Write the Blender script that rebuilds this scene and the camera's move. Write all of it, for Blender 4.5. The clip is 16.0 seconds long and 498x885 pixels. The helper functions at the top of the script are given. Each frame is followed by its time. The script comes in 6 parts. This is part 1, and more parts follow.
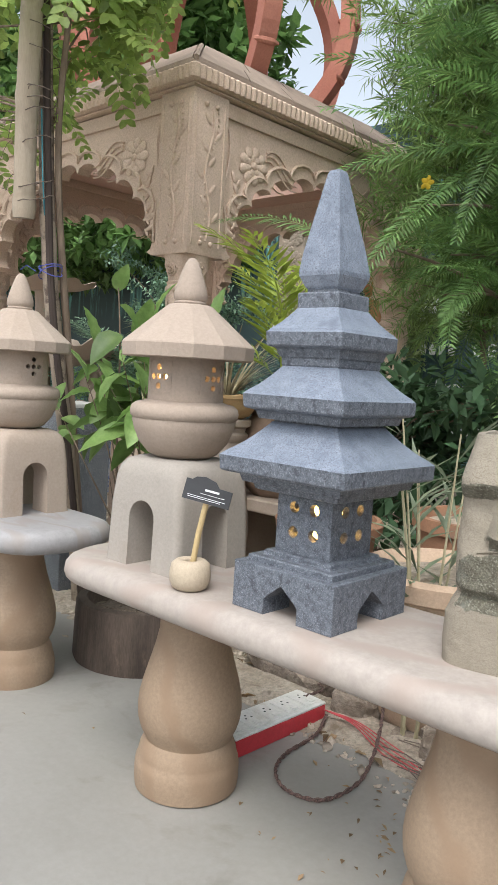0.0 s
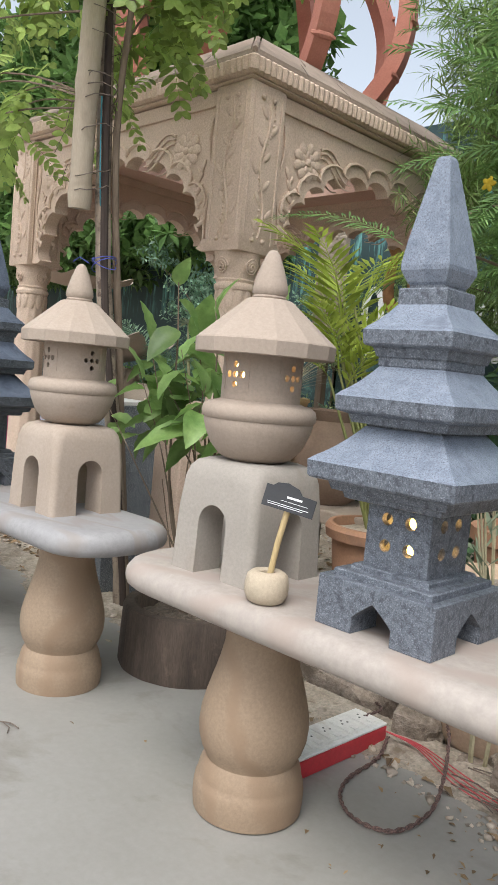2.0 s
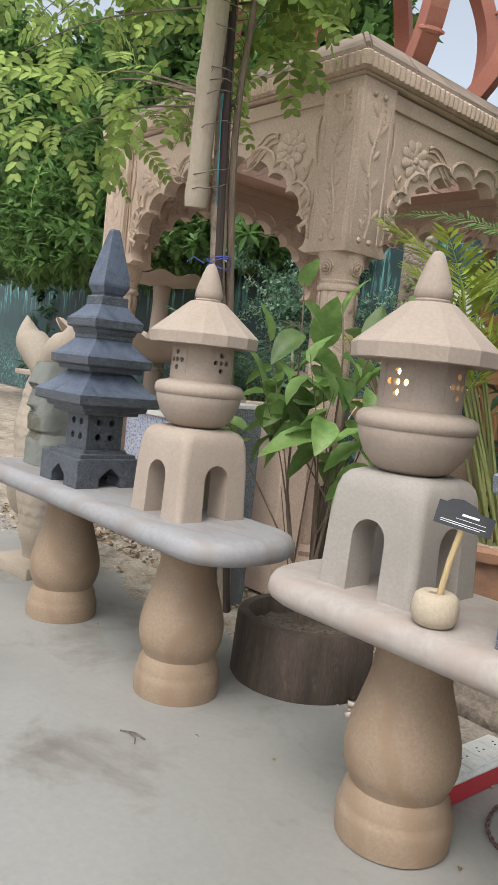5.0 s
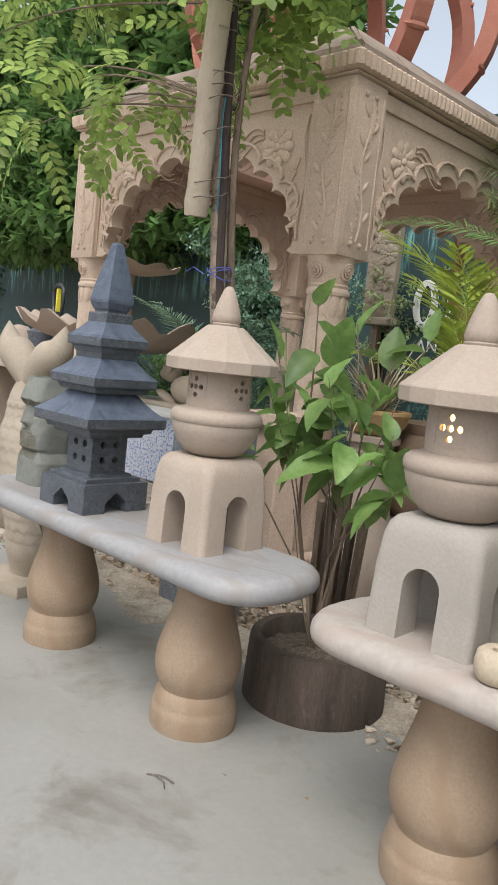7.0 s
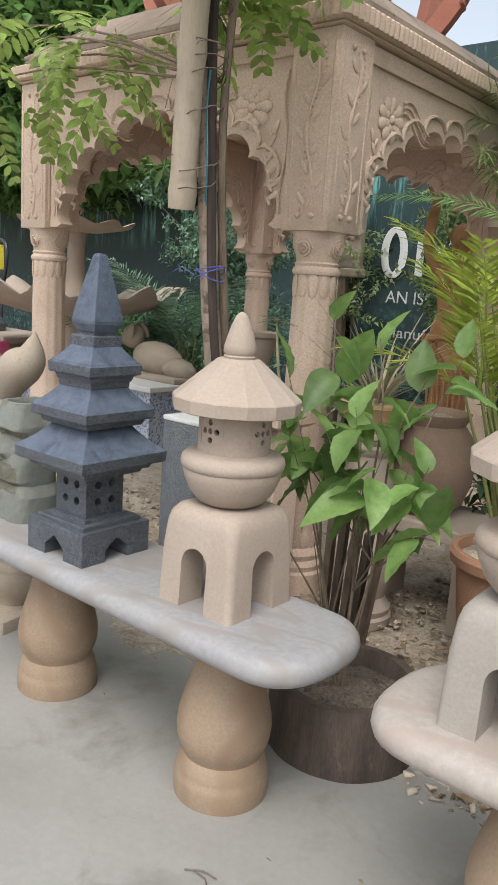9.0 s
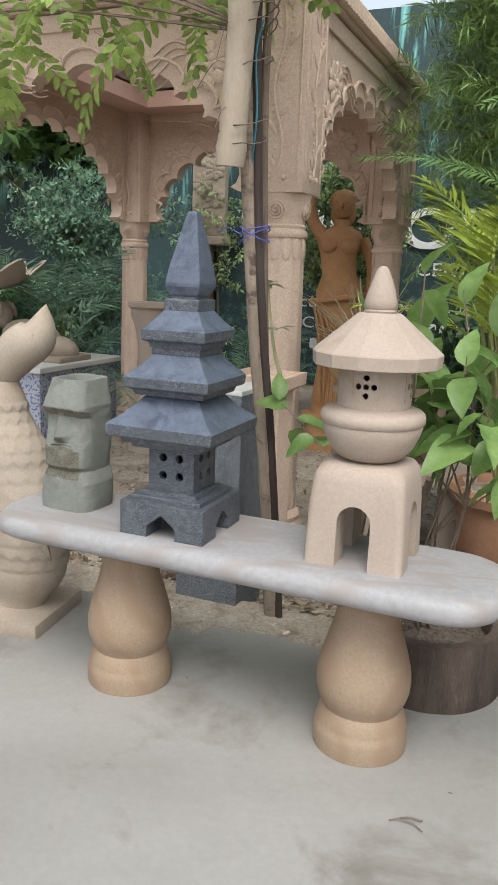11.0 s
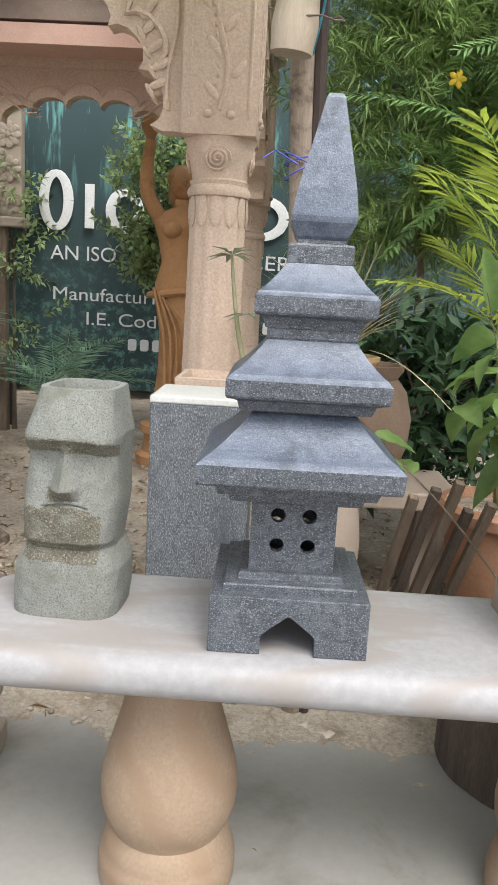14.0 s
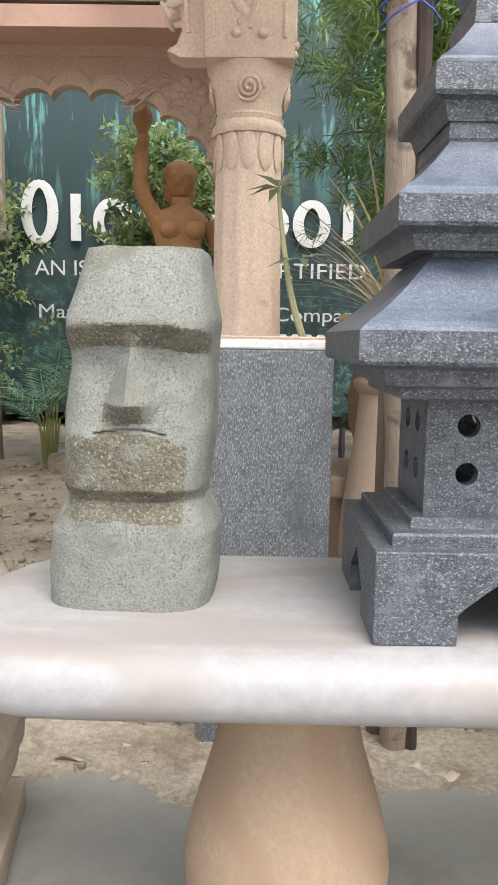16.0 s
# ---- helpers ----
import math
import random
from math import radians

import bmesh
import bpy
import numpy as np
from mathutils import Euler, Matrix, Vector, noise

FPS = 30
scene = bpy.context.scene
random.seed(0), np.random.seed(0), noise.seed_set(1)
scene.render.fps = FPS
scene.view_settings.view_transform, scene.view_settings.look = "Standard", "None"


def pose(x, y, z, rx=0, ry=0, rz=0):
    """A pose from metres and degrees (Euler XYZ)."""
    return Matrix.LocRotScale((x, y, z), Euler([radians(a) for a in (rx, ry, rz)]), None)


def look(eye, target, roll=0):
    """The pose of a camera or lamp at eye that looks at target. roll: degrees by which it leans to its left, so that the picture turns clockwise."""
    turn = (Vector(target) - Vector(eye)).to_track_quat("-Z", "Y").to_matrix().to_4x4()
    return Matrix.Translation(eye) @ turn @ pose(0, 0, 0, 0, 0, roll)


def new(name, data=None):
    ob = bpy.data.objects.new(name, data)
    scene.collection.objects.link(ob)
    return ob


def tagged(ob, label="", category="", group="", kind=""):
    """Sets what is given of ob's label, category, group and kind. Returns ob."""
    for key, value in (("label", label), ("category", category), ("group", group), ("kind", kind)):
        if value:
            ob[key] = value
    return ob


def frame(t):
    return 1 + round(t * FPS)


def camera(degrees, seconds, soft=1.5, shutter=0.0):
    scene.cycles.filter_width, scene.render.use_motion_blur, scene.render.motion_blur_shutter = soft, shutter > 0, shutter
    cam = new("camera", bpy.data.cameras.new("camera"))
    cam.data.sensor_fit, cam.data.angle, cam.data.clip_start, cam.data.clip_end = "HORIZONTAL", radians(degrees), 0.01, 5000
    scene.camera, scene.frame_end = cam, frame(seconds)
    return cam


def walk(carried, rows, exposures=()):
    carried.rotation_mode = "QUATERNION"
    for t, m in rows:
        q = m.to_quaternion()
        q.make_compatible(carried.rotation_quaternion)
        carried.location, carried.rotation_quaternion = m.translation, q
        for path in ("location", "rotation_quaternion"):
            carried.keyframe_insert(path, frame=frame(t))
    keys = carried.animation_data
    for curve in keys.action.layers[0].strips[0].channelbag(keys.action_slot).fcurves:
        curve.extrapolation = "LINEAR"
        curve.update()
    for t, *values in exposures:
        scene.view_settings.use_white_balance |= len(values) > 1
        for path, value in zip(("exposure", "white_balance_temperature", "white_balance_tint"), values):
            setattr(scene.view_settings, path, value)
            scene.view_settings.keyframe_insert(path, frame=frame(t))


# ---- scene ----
cam = camera(36.0, 16.0, 0.9)
PATH = [
    (0, (0.295, 0.294, 0.835), (-1.055, 1.758, 0.658), 3.5),
    (0.5, (0.269, 0.276, 0.838), (-1.092, 1.731, 0.66), 3.8),
    (1, (0.234, 0.275, 0.836), (-1.138, 1.72, 0.661), 4.2),
    (1.5, (0.207, 0.286, 0.825), (-1.168, 1.729, 0.652), 4.8),
    (2, (0.157, 0.283, 0.821), (-1.23, 1.712, 0.647), 5.2),
    (2.5, (0.121, 0.277, 0.815), (-1.288, 1.686, 0.646), 5.6),
    (3, (0.105, 0.275, 0.818), (-1.329, 1.66, 0.655), 5.8),
    (3.5, (0.068, 0.266, 0.811), (-1.392, 1.624, 0.656), 6.0),
    (4, (0.037, 0.25, 0.808), (-1.444, 1.584, 0.645), 6.2),
    (4.5, (0.009, 0.243, 0.802), (-1.48, 1.567, 0.633), 6.4),
    (4.7, (0.004, 0.227, 0.804), (-1.486, 1.549, 0.627), 6.3),
    (6.8, (-0.19, 0.106, 0.906), (-1.579, 1.526, 0.673), 6.3),
    (7, (-0.189, 0.106, 0.913), (-1.567, 1.536, 0.677), 6.2),
    (7.5, (-0.259, 0.162, 0.94), (-1.635, 1.594, 0.702), 6.0),
    (8, (-0.319, 0.178, 1.042), (-1.696, 1.601, 0.76), 6.2),
    (8.5, (-0.429, 0.204, 1.129), (-1.77, 1.641, 0.76), 5.8),
    (8.7, (-0.444, 0.196, 1.124), (-1.754, 1.656, 0.733), 5.2),
    (10.8, (-1.059, -0.164, 1.019), (-1.868, 1.61, 0.573), 0.9),
    (11, (-1.119, -0.2, 1.035), (-1.876, 1.6, 0.599), 2.1),
    (11.5, (-1.328, -0.176, 1.021), (-1.942, 1.676, 0.583), 1.8),
    (12, (-1.495, -0.114, 0.985), (-1.985, 1.779, 0.563), 1.1),
    (12.5, (-1.635, -0.025, 0.956), (-2.024, 1.89, 0.527), 0.7),
    (13, (-1.754, 0.053, 0.919), (-2.024, 1.993, 0.515), 2.0),
    (13.5, (-1.874, 0.161, 0.912), (-2.014, 2.118, 0.522), 3.1),
    (14, (-1.945, 0.286, 0.908), (-2.015, 2.248, 0.524), 3.2),
    (14.5, (-1.975, 0.433, 0.891), (-2.012, 2.389, 0.476), 2.8),
    (15, (-2.073, 0.511, 0.837), (-2.099, 2.465, 0.413), 2.2),
    (15.5, (-2.122, 0.581, 0.767), (-2.141, 2.546, 0.397), 1.6),
    (16, (-2.113, 0.612, 0.694), (-2.135, 2.594, 0.426), 0.9),
]
walk(cam, [(t, look(eye, target, roll)) for t, eye, target, roll in PATH], [(0, 0.93, 6250, 7), (2, 0.85, 6250, 7), (4.5, 0.73, 6270, 7), (8.5, 0.75, 6300, 7), (11, 0.86, 6270, 7), (12.5, 0.84, 6300, 7), (14, 1.22, 6350, 8), (15, 1.37, 6400, 9), (16, 1.42, 6450, 9)])

# ---- light ----
world = bpy.data.worlds.new("sky")
scene.world = world
world.use_nodes = True
wn = world.node_tree
sky = wn.nodes.new("ShaderNodeTexSky")
sky.sky_type, sky.sun_disc = "NISHITA", False
sky.sun_elevation, sky.sun_rotation = radians(58), radians(155)
sky.air_density, sky.dust_density, sky.ozone_density = 1.0, 4.0, 1.0
background = wn.nodes["Background"]
veil = wn.nodes.new("ShaderNodeHueSaturation")
veil.inputs["Saturation"].default_value = 0.35
wn.links.new(sky.outputs[0], veil.inputs["Color"])
wn.links.new(veil.outputs[0], background.inputs[0])
background.inputs[1].default_value = 0.15
sun = new("sun", bpy.data.lights.new("sun", "SUN"))
sun.data.energy, sun.data.angle, sun.data.color = 1.05, radians(35), (1.0, 0.97, 0.93)
sun.matrix_world = look((1.6, -3.4, 6.0), (0.0, 0.0, 0.0))

# ---- materials ----


def ramp_mix(nt, fac, a, b):
    m = nt.nodes.new("ShaderNodeMix")
    m.data_type = "RGBA"
    m.inputs[6].default_value, m.inputs[7].default_value = (*a, 1), (*b, 1)
    nt.links.new(fac, m.inputs[0])
    return m.outputs[2]


def contrast(nt, value, low, high):
    r = nt.nodes.new("ShaderNodeMapRange")
    r.inputs[1].default_value, r.inputs[2].default_value = low, high
    nt.links.new(value, r.inputs[0])
    return r.outputs[0]


def noise_of(nt, where, scale, detail=4.0, rough=0.6, distort=0.0):
    n = nt.nodes.new("ShaderNodeTexNoise")
    n.inputs["Scale"].default_value, n.inputs["Detail"].default_value = scale, detail
    n.inputs["Roughness"].default_value, n.inputs["Distortion"].default_value = rough, distort
    nt.links.new(where, n.inputs["Vector"])
    return n.outputs["Fac"]


def surf(name, a, b, rough=0.8, big=4.0, fine=120.0, bump=0.25, speck=None, speck_scale=400.0, speck_at=(0.56, 0.62), stain=None, stain_at=(0.55, 0.75), stain_scale=1.5,
         stretch=(1, 1, 1), distort=0.0, vary=0.0, island=False, spec=0.4, through_light=0.0, metal=0.0, depth=0.004, coat=0.0, grainy=0.12):
    """A surface of two colours in large noise, with fine grain, specks, stains and relief at real size."""
    m = bpy.data.materials.new(name)
    m.use_nodes = True
    nt = m.node_tree
    bsdf = nt.nodes["Principled BSDF"]
    geo = nt.nodes.new("ShaderNodeNewGeometry")
    mp = nt.nodes.new("ShaderNodeMapping")
    mp.inputs["Scale"].default_value = stretch
    nt.links.new(geo.outputs["Position"], mp.inputs[0])
    where = mp.outputs[0]
    col = ramp_mix(nt, contrast(nt, noise_of(nt, where, big, 5, 0.6, distort), 0.3, 0.7), a, b)
    grain = noise_of(nt, where, fine, 3, 0.7)
    mul = nt.nodes.new("ShaderNodeMix")
    mul.data_type, mul.blend_type = "RGBA", "MULTIPLY"
    mul.inputs[0].default_value = 1.0
    nt.links.new(col, mul.inputs[6])
    nt.links.new(ramp_mix(nt, contrast(nt, grain, 0.3, 0.7), (1 - grainy,) * 3, (1 + grainy * 0.8,) * 3), mul.inputs[7])
    col = mul.outputs[2]
    if speck:
        s = contrast(nt, noise_of(nt, where, speck_scale, 2, 0.5), *speck_at)
        x = nt.nodes.new("ShaderNodeMix")
        x.data_type = "RGBA"
        x.inputs[7].default_value = (*speck, 1)
        nt.links.new(s, x.inputs[0])
        nt.links.new(col, x.inputs[6])
        col = x.outputs[2]
    if stain:
        s = contrast(nt, noise_of(nt, geo.outputs["Position"], stain_scale, 6, 0.65, 0.4), *stain_at)
        x = nt.nodes.new("ShaderNodeMix")
        x.data_type = "RGBA"
        x.inputs[7].default_value = (*stain, 1)
        nt.links.new(s, x.inputs[0])
        nt.links.new(col, x.inputs[6])
        col = x.outputs[2]
    if vary:
        if island:
            rnd = geo.outputs["Random Per Island"]
        else:
            rnd = nt.nodes.new("ShaderNodeObjectInfo").outputs["Random"]
        r = nt.nodes.new("ShaderNodeMapRange")
        r.inputs[3].default_value, r.inputs[4].default_value = 1 - vary, 1 + vary
        nt.links.new(rnd, r.inputs[0])
        hsv = nt.nodes.new("ShaderNodeHueSaturation")
        nt.links.new(r.outputs[0], hsv.inputs["Value"])
        nt.links.new(col, hsv.inputs["Color"])
        col = hsv.outputs[0]
    nt.links.new(col, bsdf.inputs["Base Color"])
    r = nt.nodes.new("ShaderNodeMapRange")
    r.inputs[3].default_value, r.inputs[4].default_value = max(0.05, rough - 0.08), min(1.0, rough + 0.1)
    nt.links.new(grain, r.inputs[0])
    nt.links.new(r.outputs[0], bsdf.inputs["Roughness"])
    bsdf.inputs["Specular IOR Level"].default_value = spec
    bsdf.inputs["Metallic"].default_value = metal
    bsdf.inputs["Coat Weight"].default_value = coat
    if bump:
        bn = nt.nodes.new("ShaderNodeBump")
        bn.inputs["Strength"].default_value, bn.inputs["Distance"].default_value = bump, depth
        add = nt.nodes.new("ShaderNodeMath")
        add.operation = "MULTIPLY_ADD"
        add.inputs[1].default_value = 0.6
        nt.links.new(grain, add.inputs[0])
        nt.links.new(noise_of(nt, where, fine * 0.18, 4, 0.6), add.inputs[2])
        nt.links.new(add.outputs[0], bn.inputs["Height"])
        nt.links.new(bn.outputs[0], bsdf.inputs["Normal"])
    if through_light:
        tr = nt.nodes.new("ShaderNodeBsdfTranslucent")
        mix = nt.nodes.new("ShaderNodeMixShader")
        mix.inputs[0].default_value = through_light
        nt.links.new(col, tr.inputs[0])
        nt.links.new(bsdf.outputs[0], mix.inputs[1])
        nt.links.new(tr.outputs[0], mix.inputs[2])
        nt.links.new(mix.outputs[0], nt.nodes["Material Output"].inputs[0])
    return m


def veined(name, a, b, c, scale, rough, stretch, turn=(0, 0, 0), fine=90.0, bump=0.1, spec=0.4, distort=5.0):
    """Stone with wavy bands of colour through it."""
    m = surf(name, a, b, rough, 3.0, fine, bump, spec=spec)
    nt = m.node_tree
    bsdf = nt.nodes["Principled BSDF"]
    geo = nt.nodes.new("ShaderNodeNewGeometry")
    mp = nt.nodes.new("ShaderNodeMapping")
    mp.inputs["Scale"].default_value = stretch
    mp.inputs["Rotation"].default_value = [radians(v) for v in turn]
    nt.links.new(geo.outputs["Position"], mp.inputs[0])
    w = nt.nodes.new("ShaderNodeTexWave")
    w.inputs["Scale"].default_value, w.inputs["Distortion"].default_value = scale, distort
    w.inputs["Detail"].default_value, w.inputs["Detail Scale"].default_value = 4.0, 1.2
    nt.links.new(mp.outputs[0], w.inputs["Vector"])
    old = bsdf.inputs["Base Color"].links[0].from_socket
    x = nt.nodes.new("ShaderNodeMix")
    x.data_type = "RGBA"
    x.inputs[7].default_value = (*c, 1)
    nt.links.new(contrast(nt, w.outputs["Fac"], 0.60, 1.15), x.inputs[0])
    nt.links.new(old, x.inputs[6])
    nt.links.new(x.outputs[2], bsdf.inputs["Base Color"])
    return m


def glow(name, colour, strength):
    m = bpy.data.materials.new(name)
    m.use_nodes = True
    b = m.node_tree.nodes["Principled BSDF"]
    b.inputs["Base Color"].default_value = (*colour, 1)
    b.inputs["Emission Color"].default_value = (*colour, 1)
    b.inputs["Emission Strength"].default_value = strength
    return m


SAND = surf("buff_sandstone", (0.322, 0.256, 0.206), (0.37, 0.298, 0.243), 0.9, 5, 160, 0.22, stain=(0.27, 0.205, 0.152), stain_at=(0.60, 0.82), stain_scale=7, grainy=0.09)
SAND_B = surf("cream_sandstone", (0.338, 0.268, 0.213), (0.380, 0.31, 0.255), 0.9, 5, 160, 0.22, stain=(0.272, 0.198, 0.138), stain_at=(0.60, 0.82), stain_scale=8, grainy=0.09)
PALE = surf("pale_grey_sandstone", (0.30, 0.268, 0.236), (0.342, 0.304, 0.268), 0.9, 6, 170, 0.22, stain=(0.25, 0.205, 0.165), stain_at=(0.60, 0.86), stain_scale=6, grainy=0.09)
PINK = surf("pink_sandstone", (0.535, 0.402, 0.312), (0.61, 0.468, 0.37), 0.92, 3, 140, 0.35, stain=(0.43, 0.312, 0.232), stain_at=(0.52, 0.8), stain_scale=4, grainy=0.18)
ROSE = surf("rose_sandstone", (0.56, 0.36, 0.285), (0.63, 0.43, 0.345), 0.92, 3, 140, 0.25, stain=(0.48, 0.31, 0.24), stain_at=(0.55, 0.85), stain_scale=3)
LEG = veined("banded_sandstone", (0.270, 0.190, 0.126), (0.303, 0.220, 0.151), (0.250, 0.168, 0.108), 2.6, 0.72, (1.0, 1.0, 0.9), (35, 25, 0), fine=140, bump=0.14, distort=10)
SLAB_PINK = veined("rose_marble", (0.352, 0.302, 0.268), (0.378, 0.332, 0.298), (0.335, 0.268, 0.230), 1.8, 0.52, (1, 3, 2), (0, 0, 25), fine=60, bump=0.04, distort=8, spec=0.3)
SLAB_WHITE = veined("pale_marble", (0.280, 0.268, 0.268), (0.294, 0.283, 0.284), (0.250, 0.218, 0.198), 1.1, 0.5, (1, 5, 2), (0, 0, 8), fine=60, bump=0.025, distort=14, spec=0.3)
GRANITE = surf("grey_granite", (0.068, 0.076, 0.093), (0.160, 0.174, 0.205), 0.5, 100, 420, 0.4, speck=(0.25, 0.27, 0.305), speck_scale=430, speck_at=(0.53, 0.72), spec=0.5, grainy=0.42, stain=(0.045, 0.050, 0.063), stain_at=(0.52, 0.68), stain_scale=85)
# roof slopes and spire: bluish sky reflection painted into the colour, with worn mottling
GRANITE_TOP = surf("sky_lit_weathered_granite", (0.155, 0.178, 0.225), (0.240, 0.268, 0.325), 0.36, 34, 400, 0.25, speck=(0.100, 0.112, 0.142), speck_scale=420, speck_at=(0.53, 0.70), spec=0.5, grainy=0.3, stain=(0.11, 0.122, 0.154), stain_at=(0.56, 0.76), stain_scale=26, distort=1.0)
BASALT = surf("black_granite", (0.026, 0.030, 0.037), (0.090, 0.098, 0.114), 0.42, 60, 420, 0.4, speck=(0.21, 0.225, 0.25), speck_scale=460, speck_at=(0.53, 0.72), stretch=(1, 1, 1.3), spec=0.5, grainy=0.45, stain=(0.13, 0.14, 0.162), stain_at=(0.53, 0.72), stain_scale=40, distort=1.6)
# same for the black pagoda: sky sheen in the base colour, plus wear
BASALT_TOP = surf("sky_lit_weathered_black_granite", (0.052, 0.064, 0.092), (0.108, 0.127, 0.170), 0.34, 24, 420, 0.25, speck=(0.165, 0.185, 0.228), speck_scale=480, speck_at=(0.54, 0.78), spec=0.5, grainy=0.32, stain=(0.030, 0.037, 0.052), stain_at=(0.52, 0.74), stain_scale=22, distort=1.4)
PLINTH = surf("dark_grey_granite", (0.080, 0.088, 0.096), (0.165, 0.176, 0.19), 0.7, 46, 300, 0.5, speck=(0.28, 0.29, 0.305), speck_scale=300, speck_at=(0.53, 0.70), stretch=(1.3, 1, 0.65), distort=1.8, stain=(0.075, 0.082, 0.09), stain_at=(0.52, 0.72), stain_scale=10, grainy=0.42)
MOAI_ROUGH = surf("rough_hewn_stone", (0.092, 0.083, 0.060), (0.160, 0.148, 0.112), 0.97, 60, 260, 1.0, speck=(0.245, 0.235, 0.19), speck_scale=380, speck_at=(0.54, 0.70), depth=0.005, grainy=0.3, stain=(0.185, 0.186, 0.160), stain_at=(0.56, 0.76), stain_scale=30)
DARK_SOIL = surf("dark_garden_soil", (0.085, 0.065, 0.05), (0.20, 0.16, 0.125), 0.98, 40, 120, 1.0, stain=(0.055, 0.04, 0.03), stain_at=(0.5, 0.64), stain_scale=40, depth=0.015, grainy=0.35)
DUST = surf("pale_dirt", (0.30, 0.25, 0.195), (0.40, 0.345, 0.28), 0.97, 9, 90, 0.9, stain=(0.20, 0.155, 0.112), stain_at=(0.52, 0.68), stain_scale=12, depth=0.012, grainy=0.3)
WHITE = surf("white_marble", (0.528, 0.52, 0.488), (0.592, 0.584, 0.56), 0.5, 6, 120, 0.1)
MOAI = surf("green_grey_stone", (0.170, 0.174, 0.153), (0.226, 0.23, 0.208), 0.92, 18, 420, 0.5, speck=(0.10, 0.10, 0.08), speck_scale=430, speck_at=(0.52, 0.74), depth=0.003, stain=(0.142, 0.140, 0.112), stain_at=(0.54, 0.74), stain_scale=16, grainy=0.25)
MOAI_B = surf("brown_grey_stone", (0.264, 0.228, 0.176), (0.328, 0.288, 0.232), 0.92, 7, 300, 0.5, speck=(0.16, 0.132, 0.096), speck_scale=800, speck_at=(0.46, 0.66), depth=0.003)
CONCRETE = surf("smooth_concrete", (0.232, 0.219, 0.199), (0.298, 0.283, 0.262), 0.55, 1.3, 60, 0.08, stain=(0.155, 0.138, 0.115), stain_at=(0.53, 0.74), stain_scale=3.4, spec=0.35, grainy=0.06, distort=0.6)
SOIL = surf("dry_soil", (0.31, 0.25, 0.19), (0.45, 0.385, 0.31), 0.97, 5, 60, 1.0, stain=(0.19, 0.145, 0.10), stain_at=(0.5, 0.7), stain_scale=6, depth=0.02, grainy=0.3)
CHIP = surf("stone_chips", (0.31, 0.255, 0.20), (0.45, 0.385, 0.32), 0.95, 9, 120, 0.5, vary=0.45, island=True)
LITTER = surf("dry_leaves", (0.20, 0.125, 0.07), (0.32, 0.225, 0.13), 0.9, 9, 90, 0.3, vary=0.45, island=True, through_light=0.2)
ROCK = surf("rough_rock", (0.19, 0.15, 0.12), (0.30, 0.245, 0.195), 0.95, 9, 70, 0.9, depth=0.014, stain=(0.12, 0.092, 0.068), stain_at=(0.48, 0.66), stain_scale=12, grainy=0.3)
WOOD = surf("weathered_wood", (0.060, 0.044, 0.034), (0.115, 0.085, 0.066), 0.85, 9, 120, 0.6, stretch=(3, 3, 0.35), stain=(0.20, 0.145, 0.105), stain_at=(0.60, 0.76), stain_scale=9, grainy=0.3)
BARK = surf("bark", (0.12, 0.085, 0.06), (0.22, 0.165, 0.12), 0.92, 14, 120, 0.8, stretch=(2, 2, 0.4), depth=0.006)
BARK_PALE = surf("pale_peeling_bark", (0.20, 0.155, 0.115), (0.32, 0.255, 0.195), 0.9, 14, 110, 0.7, stretch=(2, 2, 0.3), stain=(0.10, 0.072, 0.055), stain_at=(0.52, 0.62), stain_scale=16, depth=0.005)
BAMBOO = surf("dry_bamboo", (0.328, 0.264, 0.196), (0.392, 0.328, 0.252), 0.7, 8, 120, 0.25, stretch=(3, 3, 0.3), stain=(0.24, 0.188, 0.136), stain_at=(0.55, 0.75), stain_scale=6)
STICK = surf("pale_stick", (0.442, 0.323, 0.153), (0.51, 0.391, 0.212), 0.6, 20, 200, 0.2, stretch=(2, 2, 0.2))
TERRA = surf("terracotta", (0.25, 0.125, 0.07), (0.32, 0.175, 0.105), 0.85, 6, 130, 0.3, stain=(0.19, 0.12, 0.085), stain_at=(0.52, 0.75), stain_scale=7)
TERRA_Y = surf("ochre_clay", (0.42, 0.27, 0.13), (0.50, 0.34, 0.18), 0.85, 6, 130, 0.3, stain=(0.33, 0.21, 0.11), stain_at=(0.52, 0.75), stain_scale=8)
BROWN_POT = surf("brown_clay", (0.19, 0.125, 0.085), (0.26, 0.18, 0.13), 0.8, 6, 130, 0.3)
STATUE = surf("rust_brown_stone", (0.36, 0.185, 0.08), (0.47, 0.265, 0.125), 0.8, 6, 120, 0.35, stain=(0.24, 0.115, 0.05), stain_at=(0.52, 0.75), stain_scale=6)
FISH = surf("cream_carved_stone", (0.306, 0.248, 0.187), (0.351, 0.294, 0.236), 0.9, 5, 150, 0.3, stain=(0.254, 0.19, 0.124), stain_at=(0.55, 0.8), stain_scale=6)
RED = surf("red_painted_stone", (0.36, 0.135, 0.0945), (0.423, 0.18, 0.131), 0.85, 4, 110, 0.25, stain=(0.468, 0.27, 0.207), stain_at=(0.6, 0.85), stain_scale=4)
ROOF = surf("roof_stone", (0.25, 0.19, 0.15), (0.32, 0.25, 0.20), 0.9, 4, 110, 0.3, stain=(0.18, 0.135, 0.105), stain_at=(0.5, 0.75), stain_scale=3)
BLACK = surf("black_card", (0.025, 0.025, 0.028), (0.035, 0.035, 0.038), 0.5, 9, 100, 0.02)
